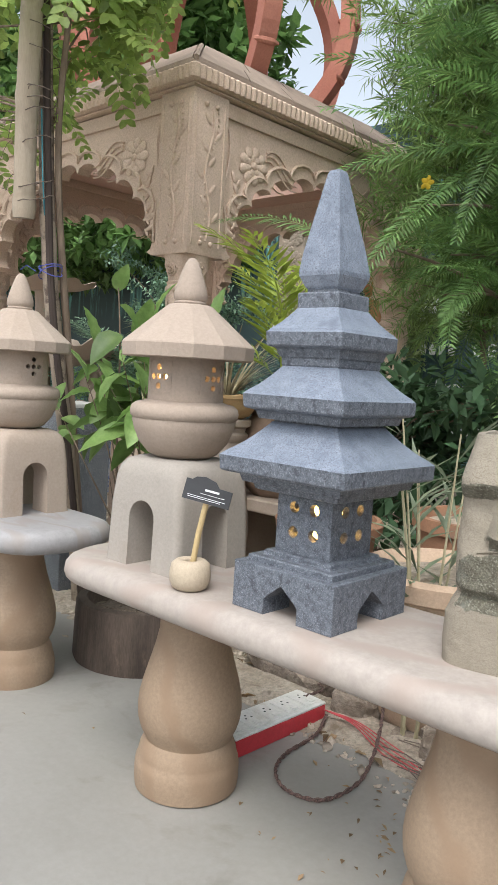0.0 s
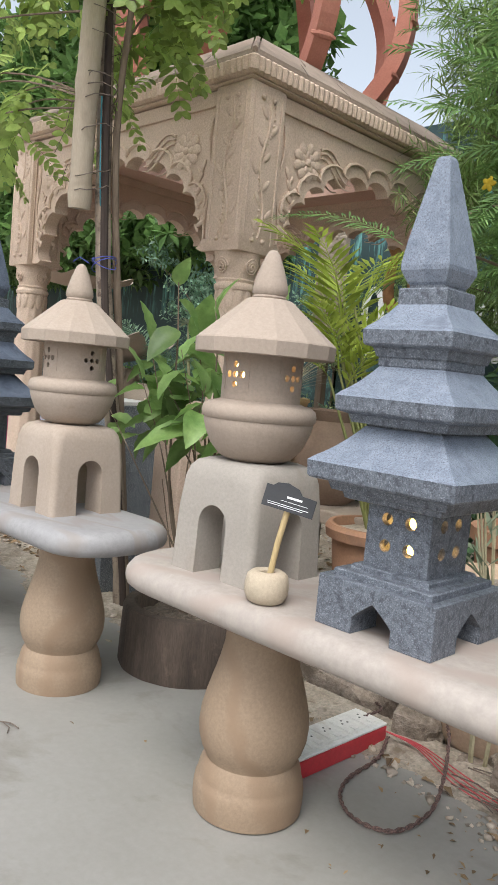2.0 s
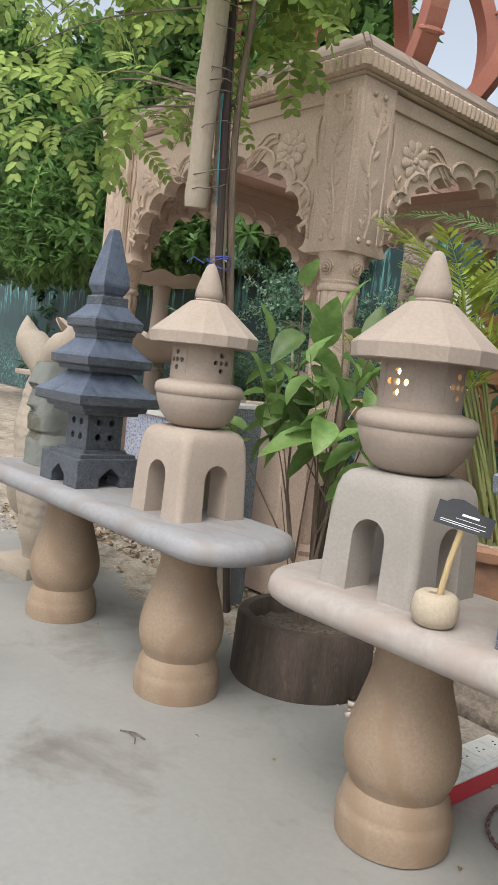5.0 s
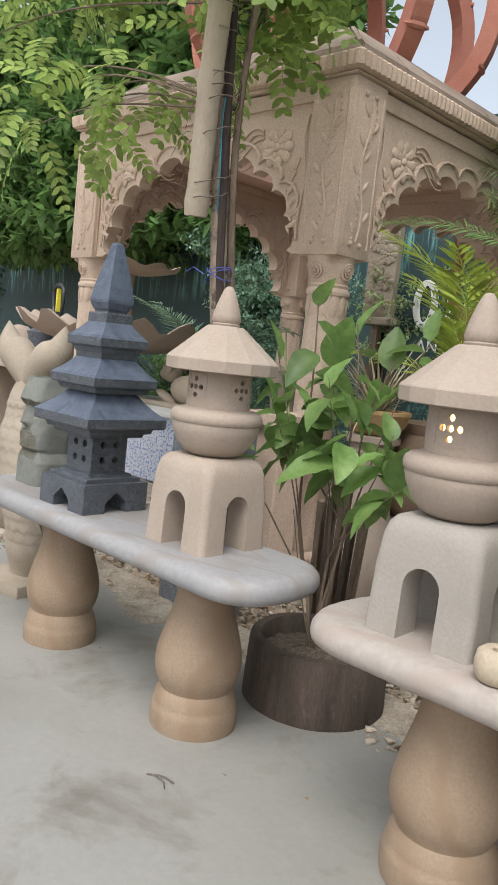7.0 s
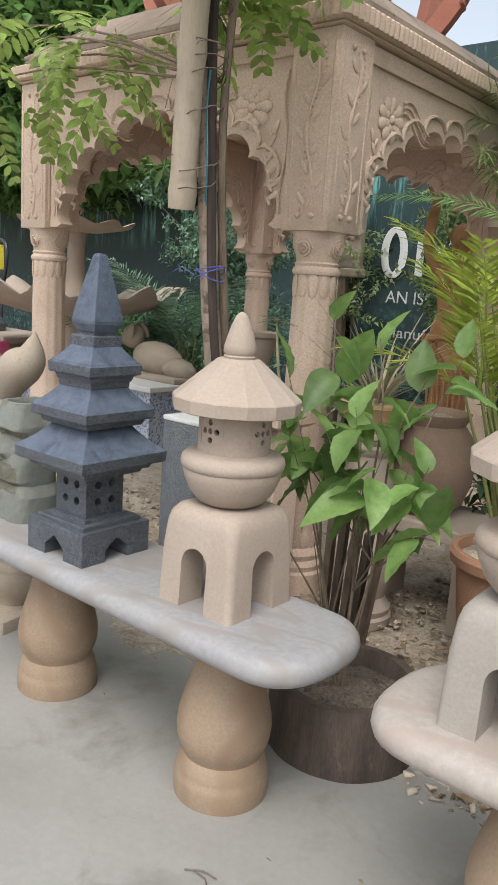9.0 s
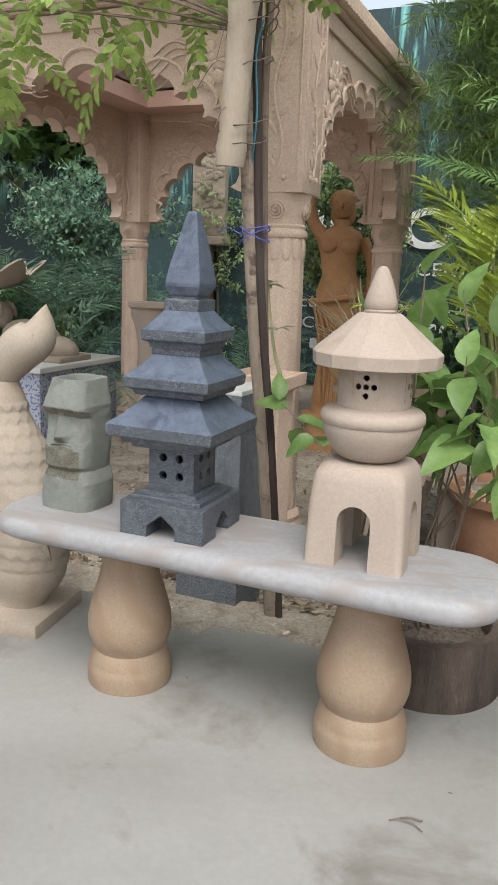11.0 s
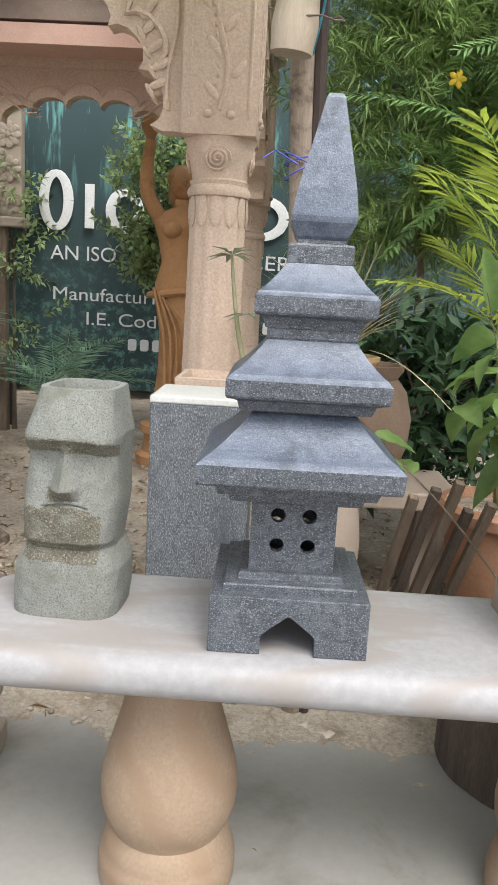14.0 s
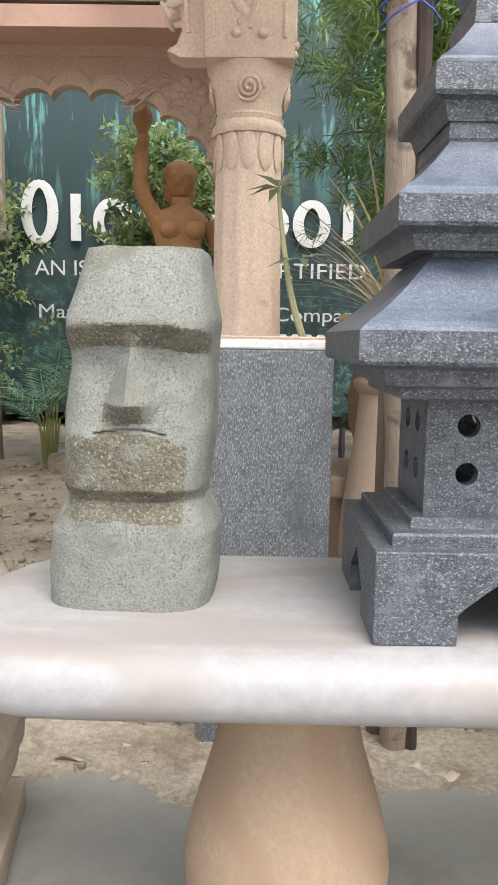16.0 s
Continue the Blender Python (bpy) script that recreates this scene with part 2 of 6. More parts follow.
INK = surf("white_ink", (0.72, 0.72, 0.72), (0.78, 0.78, 0.78), 0.6, 9, 100, 0.0)
RED_PLASTIC = surf("red_plastic", (0.42, 0.03, 0.04), (0.48, 0.045, 0.055), 0.45, 9, 100, 0.05, stain=(0.30, 0.10, 0.08), stain_at=(0.6, 0.85), stain_scale=14)
WHITE_PLASTIC = surf("dusty_white_plastic", (0.60, 0.59, 0.56), (0.68, 0.67, 0.64), 0.5, 9, 100, 0.05, stain=(0.47, 0.42, 0.35), stain_at=(0.55, 0.8), stain_scale=16)
DARK = surf("dark_hole", (0.02, 0.02, 0.02), (0.03, 0.03, 0.03), 0.8, 9, 100, 0.0)
CABLE = surf("braided_cable", (0.03, 0.02, 0.02), (0.20, 0.12, 0.10), 0.7, 260, 300, 0.3)
WIRE_RED = surf("red_wire", (0.42, 0.05, 0.06), (0.48, 0.08, 0.09), 0.5, 9, 100, 0.0)
WIRE = surf("rusty_wire", (0.10, 0.075, 0.06), (0.16, 0.12, 0.095), 0.7, 40, 100, 0.0)
TIE = surf("blue_cord", (0.05, 0.07, 0.30), (0.08, 0.10, 0.38), 0.6, 40, 100, 0.0)
PINK_PLASTIC = surf("pink_plastic", (0.52, 0.08, 0.18), (0.58, 0.11, 0.22), 0.45, 9, 100, 0.02)
YELLOW = surf("yellow_petals", (0.62, 0.43, 0.02), (0.70, 0.50, 0.04), 0.6, 30, 100, 0.0, through_light=0.3)
BLACK_METAL = surf("black_metal", (0.03, 0.03, 0.032), (0.05, 0.05, 0.052), 0.4, 9, 100, 0.05)


def leafy(name, a, b, vary=0.35, thin=0.35, rough=0.5):
    return surf(name, a, b, rough, 14, 70, 0.1, vary=vary, island=True, through_light=thin, spec=0.4)


LEAF_BRIGHT = leafy("bright_leaves", (0.22, 0.32, 0.07), (0.36, 0.45, 0.14), 0.4, 0.6)
LEAF_MID = leafy("green_leaves", (0.10, 0.195, 0.055), (0.17, 0.28, 0.085), 0.4, 0.42)
LEAF_DARK = leafy("dark_leaves", (0.045, 0.095, 0.045), (0.08, 0.14, 0.065), 0.4, 0.3)
LEAF_BLUE = leafy("blue_green_leaves", (0.13, 0.235, 0.145), (0.23, 0.345, 0.24), 0.4, 0.4)
LEAF_FINE = leafy("fine_leaves", (0.17, 0.27, 0.075), (0.29, 0.39, 0.14), 0.4, 0.5)
LEAF_STATUE = leafy("statue_bush_leaves", (0.22, 0.31, 0.12), (0.40, 0.47, 0.24), 0.5, 0.5)
LEAF_PALM = leafy("palm_leaves", (0.21, 0.28, 0.03), (0.36, 0.42, 0.08), 0.35, 0.5)
LEAF_PALE = leafy("pale_leaves", (0.16, 0.20, 0.125), (0.24, 0.28, 0.19), 0.3, 0.35)
LEAF_BIG = surf("broad_leaves", (0.13, 0.235, 0.06), (0.27, 0.39, 0.13), 0.42, 16, 60, 0.25, vary=0.4, through_light=0.5, spec=0.5)
DRY_GRASS = leafy("dry_grass", (0.30, 0.25, 0.15), (0.42, 0.37, 0.26), 0.4, 0.3)

# ---- builders ----


def mesh_of(bm, name, smooth=False):
    me = bpy.data.meshes.new(name)
    bmesh.ops.recalc_face_normals(bm, faces=bm.faces[:])
    bm.to_mesh(me)
    bm.free()
    if smooth:
        me.polygons.foreach_set("use_smooth", [True] * len(me.polygons))
        me.set_sharp_from_angle(angle=radians(40))
    return me


def thing(name, at=(0, 0, 0), turn=0, label="", category="", group="", kind=""):
    ob = new(name)
    ob.empty_display_size = 0.05
    ob.matrix_world = pose(*at, 0, 0, turn)
    return tagged(ob, label, category, group, kind)


def part(name, bm, material, parent=None, label="", smooth=False, at=None):
    me = bm if isinstance(bm, bpy.types.Mesh) else mesh_of(bm, name, smooth)
    if not me.materials:
        for m in material if isinstance(material, (list, tuple)) else [material]:
            me.materials.append(m)
    ob = new(name, me)
    if parent:
        ob.parent = parent
    if at is not None:
        ob.matrix_basis = at
    return tagged(ob, label)


def carve(bm, cutters):
    """The mesh of bm with the cutters' shapes taken out of it."""
    ob = new("body", mesh_of(bm, "body"))
    knives = []
    for c in cutters:
        k = new("knife", mesh_of(c, "knife"))
        mod = ob.modifiers.new("cut", "BOOLEAN")
        mod.object, mod.operation, mod.solver = k, "DIFFERENCE", "EXACT"
        knives.append(k)
    dg = bpy.context.evaluated_depsgraph_get()
    dg.update()
    me = bpy.data.meshes.new_from_object(ob.evaluated_get(dg))
    out = bmesh.new()
    out.from_mesh(me)
    for k in (ob, *knives):
        old = k.data
        bpy.data.objects.remove(k)
        bpy.data.meshes.remove(old)
    bpy.data.meshes.remove(me)
    return out


def box(x0, x1, y0, y1, z0, z1, bevel=0.0, bm=None, seg=2):
    bm = bm or bmesh.new()
    made = bmesh.ops.create_cube(bm, size=1.0, matrix=Matrix.LocRotScale(((x0 + x1) / 2, (y0 + y1) / 2, (z0 + z1) / 2), None, (x1 - x0, y1 - y0, z1 - z0)))
    if bevel:
        edges = list({e for v in made["verts"] for e in v.link_edges})
        bmesh.ops.bevel(bm, geom=edges, offset=bevel, segments=seg, profile=0.5, affect="EDGES")
    return bm


def rings(bm, loops, cap=True):
    """Skins closed loops of points, one above the other."""
    made = [[bm.verts.new(p) for p in loop] for loop in loops]
    for a, b in zip(made, made[1:]):
        for i in range(len(a)):
            j = (i + 1) % len(a)
            bm.faces.new((a[i], a[j], b[j], b[i]))
    if cap:
        bm.faces.new(made[0][::-1])
        bm.faces.new(made[-1])
    return bm


def lathe(profile, seg=40, bm=None, at=(0, 0), cap=True):
    bm = bm or bmesh.new()
    turn = [math.tau * i / seg for i in range(seg)]
    return rings(bm, [[(at[0] + r * math.cos(a), at[1] + r * math.sin(a), z) for a in turn] for r, z in profile], cap)


def square_lathe(profile, bm=None, at=(0, 0)):
    bm = bm or bmesh.new()
    return rings(bm, [[(at[0] + h * sx, at[1] + h * sy, z) for sx, sy in ((-1, -1), (1, -1), (1, 1), (-1, 1))] for h, z in profile])


def prism(points, depth, m=Matrix(), bm=None):
    """A flat outline (x, z) pushed back by depth along y."""
    bm = bm or bmesh.new()
    return rings(bm, [[m @ Vector((x, y, z)) for x, z in points] for y in (0, depth)])


def tube(points, radii, seg=8, bm=None, cap=True):
    """A round tube along points, with a radius for each."""
    bm = bm or bmesh.new()
    pts = [Vector(p) for p in points]
    if not isinstance(radii, (list, tuple)):
        radii = [radii] * len(pts)
    loops, side = [], None
    for i, p in enumerate(pts):
        d = (pts[min(i + 1, len(pts) - 1)] - pts[max(i - 1, 0)]).normalized()
        ref = side if side is not None else (Vector((1, 0, 0)) if abs(d.x) < 0.8 else Vector((0, 1, 0)))
        u = (ref - d * ref.dot(d)).normalized()
        side, v = u, d.cross(u)
        loops.append([p + float(radii[i]) * (math.cos(a) * u + math.sin(a) * v) for a in (math.tau * k / seg for k in range(seg))])
    return rings(bm, loops, cap)


def blob(bm, at, size, turn=(0, 0, 0), seg=10):
    bmesh.ops.create_uvsphere(bm, u_segments=seg, v_segments=max(5, seg // 2 + 1), radius=1.0, matrix=Matrix.LocRotScale(at, Euler([radians(a) for a in turn]), size))
    return bm


def roughen(bm, amount, scale, seed=0.0):
    for v in bm.verts:
        n = noise.noise_vector(v.co * scale + Vector((seed, seed * 2, -seed)))
        v.co += n * amount
    return bm


def swept(points, seg=12):
    """A smooth line through points."""
    pts = [Vector(p) for p in points]
    pts = [2 * pts[0] - pts[1], *pts, 2 * pts[-1] - pts[-2]]
    out = []
    for a, b, c, d in zip(pts, pts[1:], pts[2:], pts[3:]):
        for i in range(seg):
            t = i / seg
            out.append(0.5 * (2 * b + (c - a) * t + (2 * a - 5 * b + 4 * c - d) * t * t + (3 * b - a - 3 * c + d) * t ** 3))
    return out + [pts[-2]]


class Leaves:
    """Gathers many copies of small leaf shapes into one mesh."""

    def __init__(self):
        self.v, self.f, self.n = [], [], 0

    def add(self, shape, m):
        v, f = shape
        a = np.array(m)
        self.v.append(v @ a[:3, :3].T + a[:3, 3])
        self.f.append(f + self.n)
        self.n += len(v)

    def mesh(self, name, material):
        me = bpy.data.meshes.new(name)
        v, f = np.concatenate(self.v), np.concatenate(self.f)
        me.vertices.add(len(v))
        me.vertices.foreach_set("co", v.ravel())
        me.loops.add(f.size)
        me.loops.foreach_set("vertex_index", f.ravel())
        me.polygons.add(len(f))
        me.polygons.foreach_set("loop_start", np.arange(len(f)) * 4)
        me.update(calc_edges=True)
        me.validate()
        me.materials.append(material)
        return me


def kite(length, width, droop=0.15, fold=0.12):
    """One leaf of two folded halves, from the origin along +x."""
    v = np.array([(0, 0, 0), (length * 0.45, width / 2, fold * width - droop * length * 0.2), (length, 0, -droop * length), (length * 0.45, -width / 2, fold * width - droop * length * 0.2),
                  (length * 0.45, 0, -droop * length * 0.25)], float)
    return v, np.array([(0, 4, 2, 1), (0, 3, 2, 4)])


def oval(length, width, droop=0.15, fold=0.12):
    """One rounded leaflet, from the origin along +x."""
    pts = [(0, 0)] + [(0.25, 0.42), (0.68, 0.44), (0.96, 0.14)]
    v = [(0, 0, 0)]
    for s in (1, -1):
        v += [(length * u, s * width * w, fold * width * w * 2 - droop * length * u * u) for u, w in pts[1:]]
    v += [(length * 0.45, 0, -droop * length * 0.2), (length, 0, -droop * length)]
    return np.array(v, float), np.array([(0, 7, 2, 1), (7, 8, 3, 2), (0, 4, 5, 7), (7, 5, 6, 8)])


def join_shapes(shapes):
    v, f, n = [], [], 0
    for a, b in shapes:
        v.append(a)
        f.append(b + n)
        n += len(a)
    return np.concatenate(v), np.concatenate(f)


def moved(shape, m):
    a = np.array(m)
    return shape[0] @ a[:3, :3].T + a[:3, 3], shape[1]


def frond(length, pairs, leaf, width, droop=0.3, angle=60, taper=0.6, lift=10, start=0.12, stem=0.004, leaflet=None):
    """A feather-shaped leaf along +x: a bent midrib with leaflets on both sides."""
    out = []
    path = [Vector((length * t, 0, -droop * length * t * t)) for t in np.linspace(0, 1, 9)]
    v, f = [], []
    for i, p in enumerate(path):
        w = stem * (1 - 0.8 * i / 8)
        v += [(p.x, w, p.z), (p.x, -w, p.z)]
        if i:
            f.append((2 * i - 2, 2 * i - 1, 2 * i + 1, 2 * i))
    out.append((np.array(v, float), np.array(f)))
    for i in range(pairs):
        t = start + (1 - start) * (i + 0.5) / pairs
        size = leaf * (1 - taper * abs(2 * t - 0.85) ** 1.5) if taper else leaf
        k = (leaflet or kite)(max(size, leaf * 0.2), width)
        p = Vector((length * t, 0, -droop * length * t * t))
        for s in (1, -1):
            slope = math.degrees(math.atan(2 * droop * t))
            out.append(moved(k, Matrix.Translation(p) @ pose(0, 0, 0, 0, slope, 0) @ pose(0, 0, 0, 0, random.uniform(-8, 8) - lift * 0.3, s * (angle * (1.05 - 0.45 * t) + random.uniform(-7, 7)))))
    return join_shapes(out)


def aim(at, way, roll=0.0, size=1.0):
    """A pose whose +x points along way, with +z as far up as it goes."""
    x = Vector(way).normalized()
    y = Vector((0, 0, 1)).cross(x)
    y = y.normalized() if y.length > 1e-3 else Vector((0, 1, 0))
    m = Matrix((x, y, x.cross(y))).transposed().to_4x4()
    return Matrix.Translation(at) @ m @ pose(0, 0, 0, roll) @ Matrix.Scale(size, 4)


def ball_point(spread=1.0):
    while True:
        p = Vector([random.uniform(-1, 1) for _ in range(3)])
        if 0.05 < p.length < 1:
            return p * spread

# ---- ground ----


def edge_line(x):
    return 1.78 + 0.05 * math.sin(x * 2.3) + 0.035 * math.sin(x * 7.1 + 1) + 0.02 * math.sin(x * 19.0)


def floor_z(x):
    """The concrete falls gently towards +x."""
    return 0.0085 * (-0.75 - x)


bm = bmesh.new()
xs = np.linspace(-9, 6, 220)
back = [(x, edge_line(x)) for x in xs]
rings(bm, [[(x, y + (0.03 if z < -0.01 else 0), z + floor_z(x)) for x, y in [(6, -9), *back[::-1], (-9, -9)]] for z in (-0.08, -0.006, 0.0)])
floor = part("floor", bm, CONCRETE)
tagged(floor, "smooth pale grey dusty concrete patio floor", "floor", kind="structure")

bm = bmesh.new()
n = 90
grid = [[bm.verts.new((x, y, -0.03 + 0.02 * noise.noise(Vector((x * 3, y * 3, 0))) + 0.012 * noise.noise(Vector((x * 11, y * 11, 4))) if abs(x) < 20 and 1.3 < y < 20 else (-0.14 if -30 < y < 1.3 else -0.03)))
         for x in [-400, -60, -20, *np.linspace(-9, 5, n), 20, 60, 400]] for y in [-400, -60, -12, 1.2, *np.linspace(1.6, 7.5, 60), 15, 60, 400]]
for r0, r1 in zip(grid, grid[1:]):
    for i in range(len(r0) - 1):
        bm.faces.new((r0[i], r0[i + 1], r1[i + 1], r1[i]))
ground = part("ground", bm, SOIL, smooth=True)
tagged(ground, "bare dry brown garden soil strewn with chips", "ground", kind="structure")

random.seed(11)
chips = Leaves()
cube = np.array([(x, y, z) for z in (-1, 1) for x, y in ((-1, -1), (1, -1), (1, 1), (-1, 1))], float)
quads = np.array([(0, 3, 2, 1), (4, 5, 6, 7), (0, 1, 5, 4), (1, 2, 6, 5), (2, 3, 7, 6), (3, 0, 4, 7)])
for i in range(7500):
    x = random.uniform(-3.6, 0.6)
    y = edge_line(x) - 0.1 + abs(random.gauss(0, 0.55)) if i % 3 else random.uniform(1.9, 4.9)
    if y > 4.9:
        continue
    s = min(0.013, 0.0022 + random.expovariate(300))
    shape = cube * np.random.uniform(0.6, 1.2, (8, 3)) * (s, s * random.uniform(0.5, 1), s * random.uniform(0.25, 0.6))
    z = floor_z(x) if y < edge_line(x) else -0.022
    chips.add((shape, quads), pose(x, y, z + s * 0.2, random.uniform(-25, 25), random.uniform(-25, 25), random.uniform(0, 360)))
tagged(part("stone_chips", chips.mesh("stone_chips", CHIP), CHIP), "scattered broken stone chips and rubble on soil", "rubble", kind="stuff")

litter = Leaves()
for i in range(2400):
    x = random.uniform(-3.8, 0.5)
    y = edge_line(x) - 0.06 + abs(random.gauss(0, 0.6)) if i % 3 else random.uniform(1.9, 4.9)
    s = random.uniform(0.01, 0.035)
    litter.add(kite(s * 1.6, s * 0.6, 0.4, 0.3), pose(x, y, 0.004 + floor_z(x) if y < edge_line(x) else -0.012, random.uniform(-30, 30), random.uniform(-30, 10), random.uniform(0, 360)))
for i in range(330):
    x, y = (random.uniform(-3, 0.3), random.uniform(0.3, 1.7)) if i < 25 else (random.gauss(-0.12, 0.2), random.gauss(1.5, 0.14))
    s = random.uniform(0.004, 0.012) if i < 25 else random.uniform(0.003, 0.016)
    litter.add(kite(s * 1.6, s * 0.6, 0.2, 0.2), pose(x, y, 0.003 + floor_z(x), random.uniform(-15, 15), 0, random.uniform(0, 360)))
tagged(part("leaf_litter", litter.mesh("leaf_litter", LITTER), LITTER), "dry fallen leaves lying on the soil", "leaves", kind="stuff")

bm = bmesh.new()
nx, ny = 260, 44
rows = []
for j in range(ny + 1):
    y = 1.36 + 0.52 * j / ny
    row = []
    for i in range(nx + 1):
        x = -3.4 + 3.9 * i / nx
        p = Vector((x * 3.2, y * 4.5, 0))
        h = 0.6 * noise.noise(p) + 0.35 * noise.noise(p * 2.7) + 0.25 * noise.noise(p * 7) + 0.15 * noise.noise(p * 17)
        z = 0.013 * (h + 0.02) + 0.075 * (y - 1.67) - 0.02 * max(0.0, min(1.0, (x + 1.3) / 0.2)) * max(0.0, (1.72 - y) / 0.3)
        row.append(bm.verts.new((x, y, min(z, 0.016) + floor_z(x) if j < ny else -0.05)))
    rows.append(row)
for a, c in zip(rows, rows[1:]):
    for i in range(nx):
        bm.faces.new((a[i], a[i + 1], c[i + 1], c[i]))
tagged(part("dirt", bm, DUST, smooth=True), "pale dirt spilled over the edge of the concrete", "dirt", kind="stuff")

# ---- banner wall behind ----


def banner_material():
    m = bpy.data.materials.new("printed_banner")
    m.use_nodes = True
    nt = m.node_tree
    b = nt.nodes["Principled BSDF"]
    geo = nt.nodes.new("ShaderNodeNewGeometry")
    mp = nt.nodes.new("ShaderNodeMapping")
    mp.inputs["Scale"].default_value = (1, 1, 0.12)
    nt.links.new(geo.outputs["Position"], mp.inputs[0])
    stems = contrast(nt, noise_of(nt, mp.outputs[0], 12, 5, 0.65), 0.52, 0.68)
    leaf = contrast(nt, noise_of(nt, geo.outputs["Position"], 14, 9, 0.8), 0.50, 0.62)
    sep = nt.nodes.new("ShaderNodeSeparateXYZ")
    nt.links.new(geo.outputs["Position"], sep.inputs[0])
    low = nt.nodes.new("ShaderNodeMapRange")
    low.inputs[1].default_value, low.inputs[2].default_value, low.inputs[3].default_value, low.inputs[4].default_value = 0.35, 1.25, 1.0, 0.0
    nt.links.new(sep.outputs[2], low.inputs[0])
    high = nt.nodes.new("ShaderNodeMapRange")
    high.inputs[1].default_value, high.inputs[2].default_value = 1.40, 1.85
    nt.links.new(sep.outputs[2], high.inputs[0])

    def times(a, c):
        q = nt.nodes.new("ShaderNodeMath")
        q.operation = "MULTIPLY"
        nt.links.new(a, q.inputs[0])
        nt.links.new(c, q.inputs[1])
        return q.outputs[0]

    def over(under, colour, fac):
        x = nt.nodes.new("ShaderNodeMix")
        x.data_type = "RGBA"
        x.inputs[7].default_value = (*colour, 1)
        nt.links.new(fac, x.inputs[0])
        nt.links.new(under, x.inputs[6])
        return x.outputs[2]

    col = ramp_mix(nt, noise_of(nt, geo.outputs["Position"], 1.2, 3), (0.028, 0.050, 0.053), (0.060, 0.098, 0.102))
    col = over(col, (0.26, 0.62, 0.58), times(stems, high.outputs[0]))
    col = over(col, (0.18, 0.36, 0.30), times(leaf, low.outputs[0]))
    nt.links.new(col, b.inputs["Base Color"])
    b.inputs["Roughness"].default_value = 0.6
    b.inputs["Specular IOR Level"].default_value = 0.25
    return m


BANNER = banner_material()
bm = bmesh.new()
rows = []
for k, d in enumerate((0.0, 0.012)):
    rows.append([(x, 5.2 + d + 0.012 * math.sin(x * 3.0), z) for x, z in [(-3.715, 0.24), (1.6, 0.24), (1.6, 2.75), (-3.715, 2.75)]])
rings(bm, rows)
sign = thing("banner_sign", (0, 0, 0), 0, "dark green printed forest banner with white lettering", "sign")
part("banner", bm, BANNER, sign)
for x in (-3.7, -1.6, 0.4):
    part("post", tube([(x, 5.235, -0.05), (x, 5.235, 2.8)], 0.02, 8), BLACK_METAL, sign)


def lettering(text, x0, x1, z, size, name="lettering"):
    cu = bpy.data.curves.new(name, "FONT")
    cu.body, cu.size, cu.extrude, cu.align_x = text, size, 0.0005, "LEFT"
    ob = new(name, cu)
    dg = bpy.context.evaluated_depsgraph_get()
    dg.update()
    me = bpy.data.meshes.new_from_object(ob.evaluated_get(dg))
    bpy.data.objects.remove(ob)
    bpy.data.curves.remove(cu)
    lo = min(v.co.x for v in me.vertices)
    wide = max(v.co.x for v in me.vertices) - lo
    me.transform(Matrix.Translation((x0, 5.184, z)) @ pose(0, 0, 0, 90) @ Matrix.Diagonal(((x1 - x0) / wide, 1, 1, 1)) @ Matrix.Translation((-lo, 0, 0)))
    me.materials.append(INK)
    me.name = name
    return part(name, me, INK, sign)


lettering("AN ISO", -3.435, -3.02, 1.048, 0.125)
lettering("CERTIFIED", -2.19, -1.50, 1.048, 0.125)
lettering("Manufacturing & Export Company", -3.415, -1.49, 0.800, 0.115)
lettering("I.E. Code", -3.20, -2.68, 0.650, 0.115)


def plain_mark(name, x0, x1, z0, z1, slant=0.0):
    b = bmesh.new()
    r = min(x1 - x0, z1 - z0) * 0.3
    pts = []
    for cx, cz, a0 in ((x1 - r, z1 - r, 0), (x0 + r, z1 - r, 90), (x0 + r, z0 + r, 180), (x1 - r, z0 + r, 270)):
        for k in range(5):
            a = radians(a0 + 22.5 * k)
            pts.append((cx + r * math.cos(a) + slant * (cz - z0), cz + r * math.sin(a)))
    prism(pts[::-1], 0.002, Matrix.Translation((0, 5.183, 0)), b)
    return part(name, b, INK, sign)


# the firm's name as plain white shapes, one for each character, and bars for the numbers
for x0, x1, top in ((-3.50, -3.30, 1.585), (-3.26, -3.12, 1.53), (-3.08, -2.86, 1.49), (-2.82, -2.58, 1.49), (-2.54, -2.34, 1.49), (-2.30, -1.96, 1.49), (-1.92, -1.72, 1.49), (-1.68, -1.54, 1.49), (-1.50, -1.36, 1.55)):
    w, mz = x1 - x0, (1.225 + top) / 2
    b = bmesh.new()
    if w > 0.17:
        tube([((x0 + x1) / 2 + (w / 2 - 0.022) * math.cos(a), 0, mz + (top - mz - 0.02) * math.sin(a)) for a in np.linspace(0, math.tau, 25)], [0.022 + 0.010 * abs(math.cos(a)) for a in np.linspace(0, math.tau, 25)], 8, b)
    else:
        tube([((x0 + x1) / 2, 0, 1.245), ((x0 + x1) / 2, 0, top - 0.02)], 0.030, 10, b)
    bmesh.ops.transform(b, matrix=Matrix.Translation((0, 5.1835, 0)) @ Matrix.Diagonal((1, 0.06, 1, 1)), verts=b.verts[:])
    part("mark", b, INK, sign)
for x0, x1, z0 in ((-2.90, -2.28, 1.05), (-2.60, -1.74, 0.65)):
    k = x0
    while k < x1 - 0.03:
        plain_mark("bar", k, k + 0.05, z0, z0 + 0.075)
        k += 0.075
